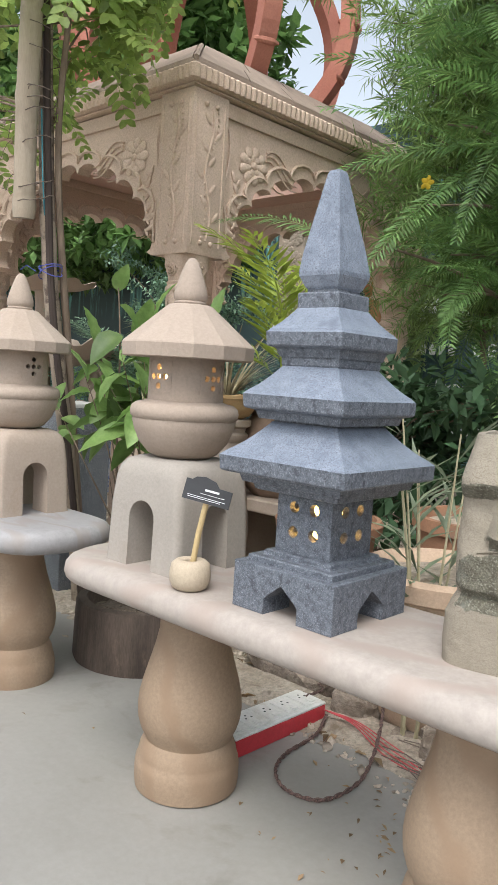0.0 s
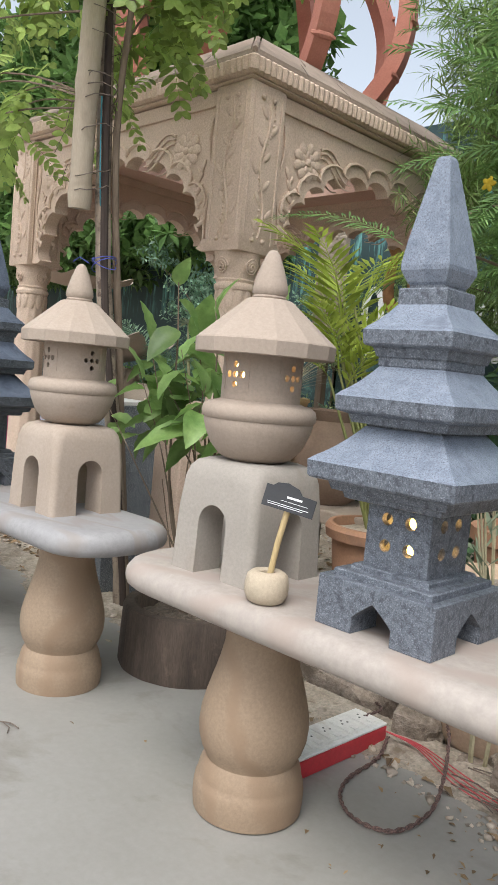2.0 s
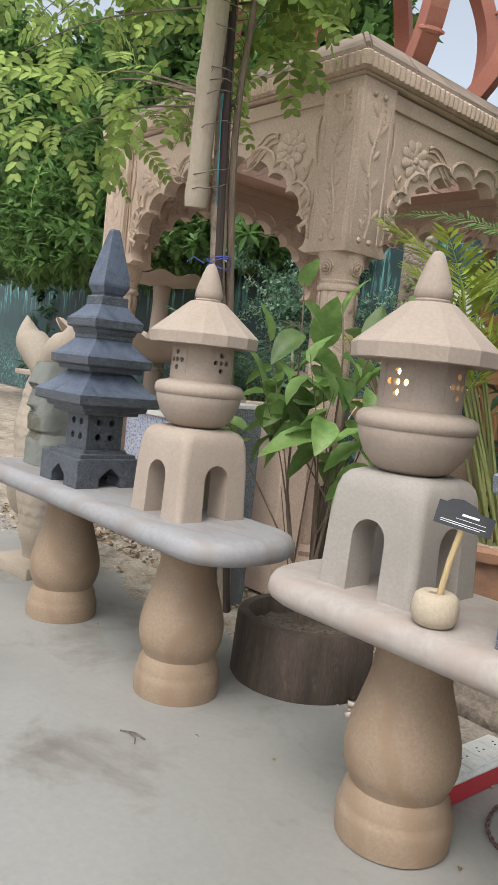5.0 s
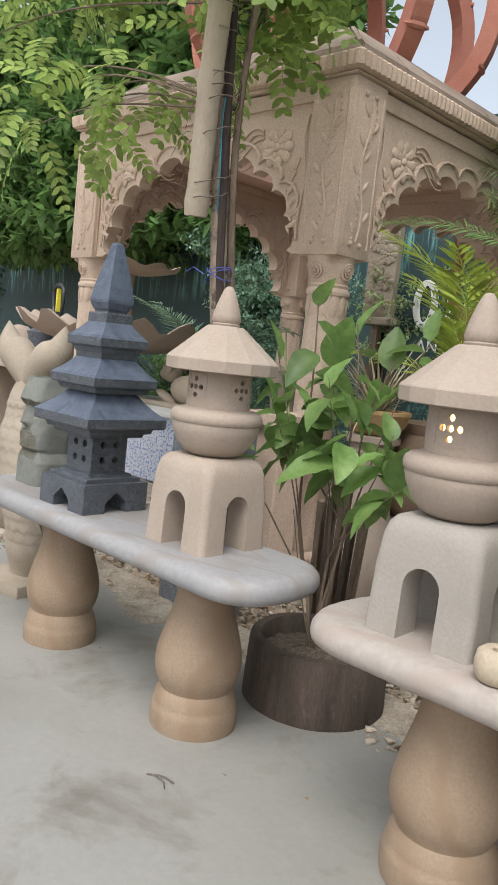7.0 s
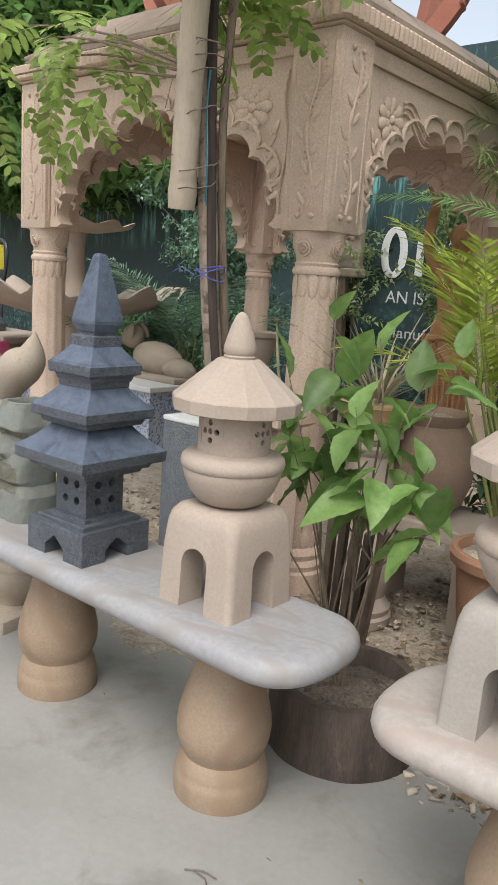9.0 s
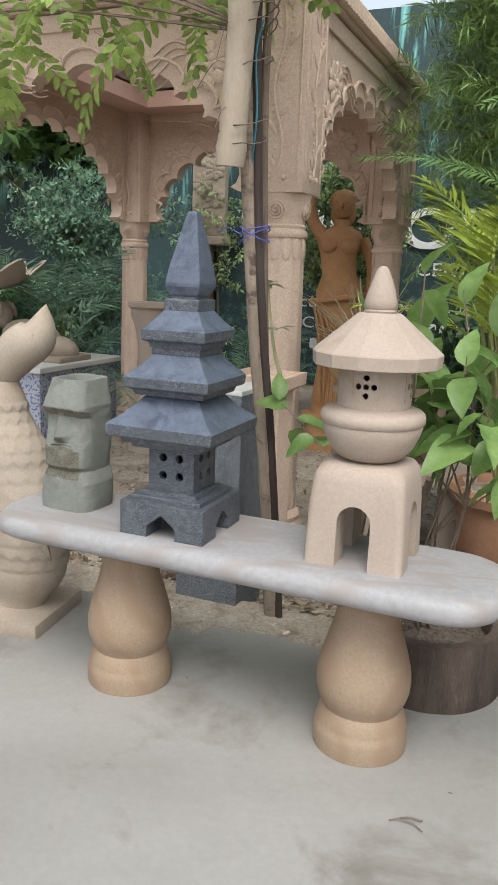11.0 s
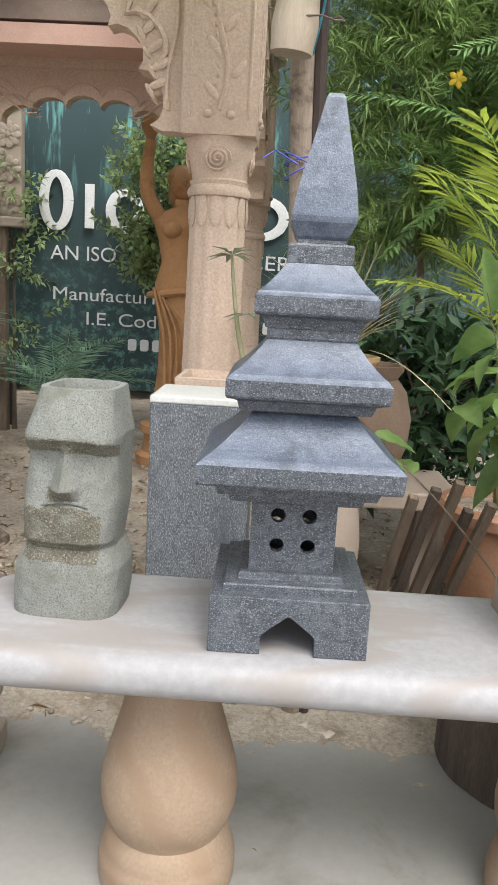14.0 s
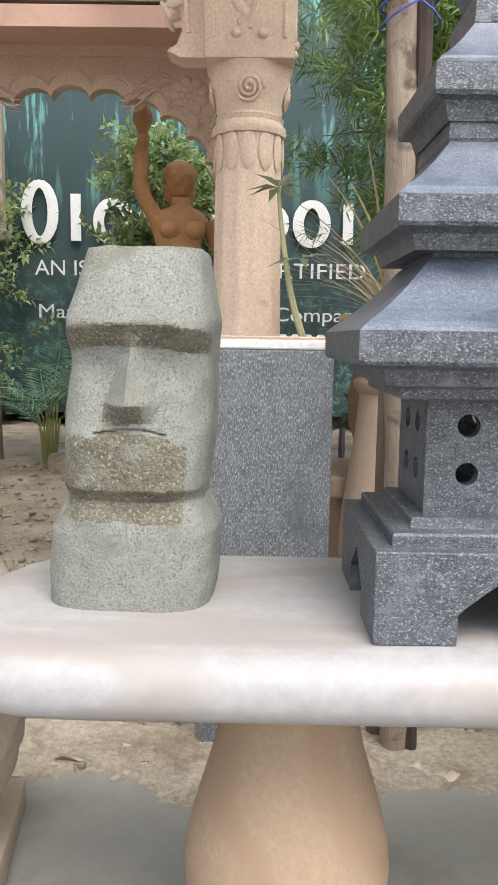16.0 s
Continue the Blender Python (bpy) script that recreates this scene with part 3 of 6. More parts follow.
for k in range(12):
    plain_mark("bar", -2.93 + 0.078 * k, -2.875 + 0.078 * k, 0.50, 0.575)

# second banner, further left, and plain fence that closes the yard
bm = bmesh.new()
rings(bm, [[(x, y + d, z) for x, y, z in [(-26.0, 8.0, 0.0), (-4.3, 5.9, 0.0), (-4.3, 5.9, 2.7), (-26.0, 8.0, 2.7)]] for d in (0, 0.012)])
tagged(part("fence_banner", bm, BANNER), "dark green forest print banner on the yard fence", "banner")

# ---- pavilion ----
PX, PY, SPAN, HALF = -2.145, 2.49, 1.62, 0.10
BLOCK_Z = Matrix.Translation((0, 0, 1.305)) @ Matrix.Diagonal((1, 1, 0.929, 1)) @ Matrix.Translation((0, 0, -1.335))
SHAFT_Z = Matrix.Diagonal((1, 1, 0.977, 1))
pav = thing("garden_pavilion", (0, 0, 0), 0, "carved pink sandstone pavilion with cusped arches and columns", "pavilion")
CORNERS = [(PX, PY), (PX - SPAN, PY), (PX - SPAN, PY + SPAN), (PX, PY + SPAN)]


def vine(bm, m, height, seed):
    """A carved stem with leaves and a row of beads, on a face z up, x across, y out to the front at -y."""
    random.seed(seed)
    line = [(0.018 * math.sin(t * 9), -0.001, 0.06 + t * (height - 0.12)) for t in np.linspace(0, 1, 26)]
    tube([m @ Vector(p) for p in line], 0.006, 5, bm)
    for i in range(22):
        t = (i + 0.5) / 22
        p = m @ Vector((0.018 * math.sin(t * 9) - 0.028 * math.cos(t * 3), -0.001, 0.06 + t * (height - 0.12)))
        blob(bm, p, (0.005, 0.005, 0.007), seg=6)
    for i in range(9):
        t = (i + 0.5) / 9
        s = 1 if i % 2 else -1
        p = m @ Vector((0.018 * math.sin(t * 9) + 0.03 * s, -0.001, 0.08 + t * (height - 0.16)))
        turn = (m.to_euler().z)
        bmesh.ops.create_uvsphere(bm, u_segments=7, v_segments=5, radius=1, matrix=Matrix.Translation(p) @ Matrix.Rotation(turn, 4, "Z") @ pose(0, 0, 0, 0, s * 35, 0) @ Matrix.Diagonal((0.012, 0.006, 0.03, 1)))
    for s in (-1, 1):
        for z in (0.05, height - 0.05):
            p = m @ Vector((0.03 * s, -0.001, z))
            blob(bm, p, (0.012, 0.012, 0.012), seg=8)


def cusped_arch(width, foot, apex, lobes=11):
    """The scalloped line of an arch from its left foot to its right."""
    def base(t):
        a = math.pi * (1 - t)
        return Vector((width / 2 * math.cos(a) * (1 - 0.06 * math.sin(a)), 0, foot + (apex - foot) * math.sin(a) ** 0.85))
    cusps = [base(i / lobes) for i in range(lobes + 1)]
    pts = []
    for a, b in zip(cusps, cusps[1:]):
        mid, d = (a + b) / 2, (b - a)
        out = Vector((-d.z, 0, d.x)).normalized()
        for k in range(6):
            ang = math.pi * (1 - k / 6)
            p = mid + d / 2 * math.cos(ang) + out * d.length * 0.34 * math.sin(ang)
            pts.append((p.x, p.z))
    return pts + [(cusps[-1].x, cusps[-1].z)]


def rosette(bm, x, z, r, y=-0.002):
    for ring_r, k, size in ((r * 0.72, 9, 0.36), (r * 0.4, 7, 0.26)):
        for i in range(k):
            a = math.tau * i / k
            blob(bm, (x + ring_r * math.cos(a), y, z + ring_r * math.sin(a)), (r * size, 0.007, r * size * 0.8), (0, -math.degrees(a), 0), 8)
    blob(bm, (x, y - 0.004, z), (r * 0.22, 0.009, r * 0.22), seg=8)


def arch_panel():
    """A panel between two corner blocks, centred on x = 0, its front at y = 0, with carving on its front and back."""
    w, top, foot = SPAN - 2 * HALF, 2.03, 1.345
    arch = cusped_arch(w - 0.17, 1.36, 1.79)
    outline = [(-w / 2, foot), (arch[0][0] - 0.03, foot), *arch, (arch[-1][0] + 0.03, foot), (w / 2, foot), (w / 2, top), (-w / 2, top)]
    b = prism(outline, 0.07)
    for f in b.faces:
        f.material_index = 0
    for s, y in ((1, 0.0), (-1, 0.07)):
        d = -0.004 * s + y
        # raised border along the top and a scroll over the arch
        box(-w / 2, w / 2, min(y, y - 0.014 * s), max(y, y - 0.014 * s), 1.965, 2.03, 0.003, b)
        inner = cusped_arch(w - 0.05, 1.36, 1.845)
        tube([(x, d, z) for x, z in inner[6:-6]], 0.009, 5, b)
        for side in (-1, 1):
            rosette(b, side * (w / 2 - 0.19), 1.80, 0.085, d)
            for k in range(3):
                line = [(side * (w / 2 - 0.19 - 0.08 - 0.22 * t), d, 1.88 - 0.03 * k + 0.035 * math.sin(t * 5 + k * 0.4) * (1 - 0.3 * t) - 0.06 * t) for t in np.linspace(0, 1, 12)]
                tube([(x, yy, min(z, 1.95)) for x, yy, z in line], [0.007 * (1 - 0.6 * t) for t in np.linspace(0, 1, 12)], 5, b)
            for k in range(6):
                z = 1.72 - 0.05 * k
                x = side * (w / 2 - 0.075 - 0.018 * math.sin(k * 1.1))
                blob(b, (x, d, z), (0.012, 0.007, 0.032), (0, side * (25 + 8 * k), 0), 7)
                blob(b, (x - side * 0.025, d, z - 0.02), (0.008, 0.006, 0.022), (0, -side * 30, 0), 7)
            tube([(side * (w / 2 - 0.03 - 0.012 * math.sin(t * 9)), d, 1.92 - 0.52 * t) for t in np.linspace(0, 1, 24)], 0.006, 5, b)
    return mesh_of(b, "arch_panel", True)


panel_mesh = arch_panel()
panel_mesh.transform(BLOCK_Z)
mid = SPAN / 2
for x, y, rz in ((PX - mid, PY - HALF + 0.03, 0), (PX + HALF - 0.03, PY + mid, 90), (PX - mid, PY + SPAN + HALF - 0.03, 180), (PX - SPAN - HALF + 0.03, PY + mid, 270)):
    part("arch_panel", panel_mesh, [PINK], pav, "carved panel with a scalloped arch", at=pose(x, y, 0, 0, 0, rz))

b = box(-HALF, HALF, -HALF, HALF, 1.335, 2.035, 0.006)
for rz in (0, 90, 180, 270):
    vine(b, pose(0, 0, 0, 0, 0, rz) @ Matrix.Translation((0, -HALF, 1.34)), 0.69, 3)
    q = pose(0, 0, 0, 0, 0, rz)
    for x in (-0.078, 0.078):
        tube([q @ Vector((x, -HALF, 1.38)), q @ Vector((x, -HALF, 1.99))], 0.0045, 5, b)
block_mesh = mesh_of(b, "corner_block", True)
block_mesh.transform(BLOCK_Z)
cap = lathe([(0.078, 1.215), (0.082, 1.225), (0.075, 1.232), (0.080, 1.26), (0.094, 1.30), (0.092, 1.322), (0.10, 1.336)], 32)
cap_mesh = mesh_of(cap, "capital", True)
scroll = bmesh.new()
tube([((0.036 - 0.0009 * k) * math.cos(k * 0.5), -0.084 - 0.0002 * k - 0.18 * (0.036 - 0.0009 * k) * math.sin(k * 0.5), 1.278 + (0.036 - 0.0009 * k) * math.sin(k * 0.5)) for k in range(38)], 0.0042, 5, scroll)
scroll_mesh = mesh_of(scroll, "scroll", True)
for me in (cap_mesh, scroll_mesh):
    me.transform(SHAFT_Z)


def fluted(r0, r1, z0, z1, flutes=16, depth=0.006):
    b = bmesh.new()
    seg = flutes * 4
    loops = []
    for t in np.linspace(0, 1, 5):
        r = r0 + (r1 - r0) * t
        loops.append([((r - depth * (0.5 + 0.5 * math.cos(k / 4 * math.tau))) * math.cos(math.tau * k / seg), (r - depth * (0.5 + 0.5 * math.cos(k / 4 * math.tau))) * math.sin(math.tau * k / seg), z0 + (z1 - z0) * t) for k in range(seg)])
    return rings(b, loops)


shaft = fluted(0.092, 0.078, 0.14, 1.19, 12, 0.005)
lathe([(0.084, 1.185), (0.088, 1.195), (0.086, 1.205), (0.078, 1.215)], 32, shaft)
for i in range(12):
    a = math.tau * i / 12
    blob(shaft, (0.078 * math.cos(a), 0.078 * math.sin(a), 1.145), (0.0055, 0.019, 0.045), (0, 0, math.degrees(a)), 8)
    blob(shaft, (0.089 * math.cos(a), 0.089 * math.sin(a), 0.18), (0.006, 0.02, 0.04), (0, 0, math.degrees(a)), 8)
shaft_mesh = mesh_of(shaft, "shaft", True)
shaft_mesh.transform(SHAFT_Z)
base = lathe([(0.125, -0.04), (0.125, 0.05), (0.115, 0.06), (0.12, 0.08), (0.105, 0.10), (0.11, 0.12), (0.095, 0.145)], 32)
base_mesh = mesh_of(base, "column_base", True)
for x, y in CORNERS:
    part("corner_block", block_mesh, [PINK], pav, "square block carved with vines", at=pose(x, y, 0))
    col = part("column", shaft_mesh, [PINK], pav, at=pose(x, y, 0))
    head = part("capital", cap_mesh, [PINK], pav, "capital carved with scrolls", at=pose(x, y, 0))
    for k in range(4):
        part("scroll", scroll_mesh, [PINK], head, at=pose(0, 0, 0, 0, 0, 90 * k))
    part("column_base", base_mesh, [PINK], col)


def square_ring(h, z, per=1):
    pts = []
    for (ax, ay), (bx, by) in (((-1, -1), (1, -1)), ((1, -1), (1, 1)), ((1, 1), (-1, 1)), ((-1, 1), (-1, -1))):
        for i in range(per):
            t = i / per
            pts.append((h * (ax + (bx - ax) * t), h * (ay + (by - ay) * t), z))
    return pts


def scallop_ring(h, z, teeth, depth):
    pts, per = [], teeth * 4
    for (ax, ay), (bx, by) in (((-1, -1), (1, -1)), ((1, -1), (1, 1)), ((1, 1), (-1, 1)), ((-1, 1), (-1, -1))):
        ox, oy = (ay - by) / 2, (bx - ax) / 2
        for i in range(per):
            t = i / per
            d = depth * abs(math.sin(math.pi * teeth * t))
            pts.append((h * (ax + (bx - ax) * t) - ox * d, h * (ay + (by - ay) * t) - oy * d, z))
    return pts


CX, CY = PX - mid, PY + mid
H = mid + HALF
b = bmesh.new()
IN = mid - HALF - 0.03
rings(b, [square_ring(h, z) for h, z in ((IN, 1.957), (H - 0.005, 1.957), (H + 0.008, 1.961), (H + 0.008, 1.966), (IN, 1.966), (IN, 1.957))], False)
rings(b, [scallop_ring(h, z, 58, d) for h, z, d in ((IN - 0.01, 1.969, 0), (H + 0.012, 1.969, 0.010), (H + 0.028, 1.976, 0.010), (H + 0.034, 2.022, 0.010), (H + 0.030, 2.030, 0.004), (IN - 0.01, 2.030, 0), (IN - 0.01, 1.969, 0))], False)
bmesh.ops.remove_doubles(b, verts=b.verts[:], dist=1e-5)
part("cornice", b, PINK, pav, "fluted projecting cornice", at=pose(CX, CY, 0))
b = bmesh.new()
rings(b, [square_ring(h, z) for h, z in ((H - 0.07, 2.034), (H - 0.07, 2.050), (H - 0.012, 2.052), (H - 0.012, 2.064), (0.64, 2.255), (0.60, 2.255), (0.60, 2.034), (H - 0.07, 2.034))], False)
bmesh.ops.remove_doubles(b, verts=b.verts[:], dist=1e-5)
roof = part("roof", b, ROOF, pav, "low stone roof with hipped edges", at=pose(CX, CY, 0))
for sx, sy in ((-1, -1), (1, -1), (1, 1), (-1, 1)):
    part("hip_ridge", tube([((H - 0.012) * sx, (H - 0.012) * sy, 2.068), (0.64 * sx, 0.64 * sy, 2.258)], 0.012, 6), ROOF, roof)
# stone roofing slabs, in rows on each slope
for q in range(4):
    for r in range(2):
        u0, u1 = r / 2, (r + 1) / 2
        h0, h1 = H - 0.012 - (H - 0.652) * u0 - 0.004, H - 0.012 - (H - 0.652) * u1 + 0.004
        z0, z1 = 2.067 + 0.19 * u0, 2.067 + 0.19 * u1
        n_s = 6 - r
        for k in range(n_s):
            a0, a1 = -1 + 2 * k / n_s, -1 + 2 * (k + 1) / n_s
            g = 0.004
            quad = [(a0 * (h0 - 0.02) + g, -h0, z0), (a1 * (h0 - 0.02) - g, -h0, z0), (a1 * (h1 - 0.02) - g, -h1, z1), (a0 * (h1 - 0.02) + g, -h1, z1)]
            b = bmesh.new()
            rings(b, [quad, [(x, y, z + 0.010) for x, y, z in quad]])
            part("roof_slab", b, ROOF, roof, at=pose(0, 0, 0, 0, 0, 90 * q))
b = bmesh.new()
rings(b, [square_ring(h, z) for h, z in ((H - 0.09, 1.935), (0.60, 1.935), (0.60, 2.020), (H - 0.09, 2.020), (H - 0.09, 1.935))], False)
bmesh.ops.remove_doubles(b, verts=b.verts[:], dist=1e-5)
part("soffit", b, ROSE, pav, "inner ring beam under the open dome", at=pose(CX, CY, 0))

# ribs of the open dome over the roof
b = bmesh.new()
dome = part("dome_ring", lathe([(0.54, 2.20), (0.60, 2.20), (0.60, 2.275), (0.54, 2.275), (0.54, 2.20)], 40, cap=False), RED, pav, "red ring under the dome ribs", at=pose(CX, CY, 0))
for i in range(8):
    a = math.tau * (i + 0.5) / 8
    b = bmesh.new()
    line = swept([(0.60, 0, 2.225), (0.76, 0, 2.480), (0.78, 0, 2.820), (0.62, 0, 3.120), (0.36, 0, 3.370), (0.05, 0, 3.490)], 6)
    loops = []
    for k, p in enumerate(line):
        d = (line[min(k + 1, len(line) - 1)] - line[max(k - 1, 0)]).normalized()
        nrm = Vector((d.z, 0, -d.x))
        loops.append([p + nrm * u + Vector((0, v, 0)) for u, v in ((0.042, -0.045), (0.042, 0.045), (-0.042, 0.045), (-0.042, -0.045))])
    rings(b, loops)
    for k in range(4, len(line) - 3, 5):
        blob(b, line[k] + Vector((0.04, 0, 0)), (0.02, 0.07, 0.02), seg=6)
    part("dome_rib", b, RED, pav, "curved red stone rib", at=pose(CX, CY, 0, 0, 0, math.degrees(a)))

# ---- benches ----


def stadium(cx, cy, hx, hy, z, end, n=14):
    """The outline of a bench top: straight sides with rounded ends."""
    pts = []
    for s in (1, -1):
        for i in range(n + 1):
            a = -math.pi / 2 + math.pi * i / n
            c, q = math.cos(a), math.sin(a)
            c = math.copysign(abs(c) ** 0.8, c)
            q = math.copysign(abs(q) ** 0.8, q)
            pts.append((cx + s * (hx - end + end * c), cy + s * hy * q, z))
    return pts


def bench(at, length, slab, legs_at, label):
    t = thing("stone_bench", at, 0, label, "bench", "stone benches")
    b = bmesh.new()
    hx, hy, end = length / 2, 0.16, 0.13
    loops = []
    for inset, z in ((0.035, 0.393), (0.014, 0.396), (0.004, 0.404), (0.0, 0.416), (0.002, 0.431), (0.010, 0.443), (0.022, 0.449), (0.04, 0.45)):
        loops.append(stadium(0, 0, hx - inset, hy - inset, z, end - inset * 0.6))
    rings(b, loops)
    part("bench_top", b, slab, t, "polished slab with a rounded edge and rounded ends", True)
    for k, x in enumerate(legs_at):
        leg = lathe([(0.099, 0.0), (0.104, 0.003), (0.106, 0.02), (0.106, 0.045), (0.104, 0.058), (0.1005, 0.064), (0.100, 0.070), (0.097, 0.084), (0.091, 0.097), (0.0875, 0.102), (0.089, 0.108),
                     (0.097, 0.122), (0.103, 0.142), (0.105, 0.165), (0.103, 0.19), (0.096, 0.22), (0.086, 0.254), (0.076, 0.288), (0.069, 0.32), (0.068, 0.345), (0.072, 0.362), (0.078, 0.370), (0.080, 0.3935)], 56)
        part("leg", leg, LEG, t, "turned sandstone baluster leg", True, at=pose(x, 0.02, 0, 0, 0, 70 * k + 20))
    return t


bench((-1.787, 1.322, 0), 1.217, SLAB_WHITE, (-0.289, 0.317), "white marble bench on two turned sandstone legs")
bench((-0.475, 1.318, 0), 1.18, SLAB_PINK, (-0.311, 0.31), "rose marble bench on two turned sandstone legs")

# ---- stone lanterns on round bodies ----


def arch_knife(w, h, m):
    pts = [(-w / 2, -0.02), (w / 2, -0.02), (w / 2, h - w / 2)] + [(w / 2 * math.cos(a), h - w / 2 + w / 2 * math.sin(a)) for a in np.linspace(0, math.pi, 12)[1:-1]] + [(-w / 2, h - w / 2)]
    return prism(pts, 0.5, m @ Matrix.Translation((0, -0.25, 0)))


def lantern(at, turn, stone, foot_stone, lit, label, foot_turn=0):
    t = thing("stone_lantern", at, turn, label, "lantern", "sandstone lanterns")
    b = bmesh.new()

    def rounded(h, z, r):
        pts = []
        for cx, cy, a0 in ((1, 1, 0), (-1, 1, 90), (-1, -1, 180), (1, -1, 270)):
            for k in range(6):
                a = radians(a0 + 18 * k)
                pts.append((cx * (h - r) + r * math.cos(a), cy * (h - r) + r * math.sin(a), z))
        return pts
    rings(b, [rounded(h, z, r) for h, z, r in ((0.1035, 0.0, 0.012), (0.1035, 0.004, 0.016), (0.100, 0.12, 0.018), (0.096, 0.175, 0.022), (0.092, 0.194, 0.026), (0.084, 0.206, 0.03), (0.07, 0.212, 0.03))])
    b = carve(b, [arch_knife(0.070, 0.132, pose(0, 0, 0)), arch_knife(0.070, 0.132, pose(0, 0, 0, 0, 0, 90))])
    part("foot", b, foot_stone, t, "four-legged block with arched openings", True)
    part("bowl", lathe([(0.052, 0.212), (0.070, 0.221), (0.088, 0.242), (0.099, 0.268), (0.1035, 0.285), (0.1025, 0.289), (0.107, 0.293), (0.1085, 0.302), (0.106, 0.312), (0.098, 0.319), (0.084, 0.322), (0.076, 0.325)], 48), stone, t, "", True)
    house = lathe([(0.073, 0.322), (0.075, 0.324), (0.0745, 0.413), (0.067, 0.413), (0.067, 0.326), (0.073, 0.322)], 48, cap=False)
    knives = []
    for q in range(4):
        m = pose(0, 0, 0, 0, 0, q * 90)
        for u, v in ((0, 0), (-0.0155, 0), (0.0155, 0), (0, 0.018), (0, -0.018)):
            k = bmesh.new()
            bmesh.ops.create_cone(k, segments=12, radius1=0.0062, radius2=0.0062, depth=0.05, cap_ends=True, matrix=m @ Matrix.Translation((u, -0.07, 0.371 + v)) @ pose(0, 0, 0, 90))
            knives.append(k)
    house = carve(house, knives)
    house_ob = part("lamp_house", house, stone, t, "drum with pierced windows", True)
    rim = bmesh.new()
    for x0, x1, z0, z1 in ((-0.031, 0.031, 0.399, 0.402), (-0.031, 0.031, 0.340, 0.343), (-0.031, -0.028, 0.343, 0.399), (0.028, 0.031, 0.343, 0.399)):
        for a, c in zip(np.linspace(x0, x1, 7 if x1 - x0 > 0.02 else 2), np.linspace(x0, x1, 7 if x1 - x0 > 0.02 else 2)[1:]):
            box(float(a), float(c), -0.0761, -0.070, z0, z1, 0, rim)
    for v in rim.verts:
        r, a = -v.co.y, v.co.x / 0.075
        v.co.x, v.co.y = r * math.sin(a), -r * math.cos(a)
    bmesh.ops.remove_doubles(rim, verts=rim.verts[:], dist=1e-5)
    rim_mesh = mesh_of(rim, "window_frame")
    for q in range(4):
        part("window_frame", rim_mesh, stone, house_ob, at=pose(0, 0, 0, 0, 0, q * 90))
    roof = lathe([(0.06, 0.412), (0.127, 0.4075), (0.131, 0.4095), (0.1325, 0.434), (0.1305, 0.437), (0.045, 0.511), (0.041, 0.513), (0.02, 0.513)], 14)
    bmesh.ops.rotate(roof, cent=(0, 0, 0), matrix=Matrix.Rotation(0.2, 3, "Z"), verts=roof.verts[:])
    part("roof", roof, stone, t, "conical roof with a thick rim")
    part("finial", lathe([(0.031, 0.512), (0.0325, 0.517), (0.0300, 0.520), (0.0335, 0.526), (0.0325, 0.537), (0.0275, 0.556), (0.0195, 0.579), (0.0125, 0.596), (0.007, 0.603), (0.002, 0.6045)], 28), stone, t, "", True)
    if lit:
        b = bmesh.new()
        blob(b, (-0.004, -0.038, 0.371), (0.026, 0.022, 0.032), seg=16)
        part("bulb", b, glow("warm_bulb", (1.0, 0.62, 0.20), 6.0), t, "glowing warm bulb")
    else:
        part("bulb", lathe([(0.01, 0.326), (0.014, 0.35), (0.006, 0.365)], 12), DARK, t)
    return t


lantern((-1.490, 1.338, 0.45), 0, SAND_B, SAND_B, False, "unlit cream sandstone lantern with a conical roof on a bench")
lantern((-0.838, 1.328, 0.45), 2, SAND, PALE, True, "lit buff sandstone lantern on a pale arched foot")

# ---- tiered pagoda lanterns ----


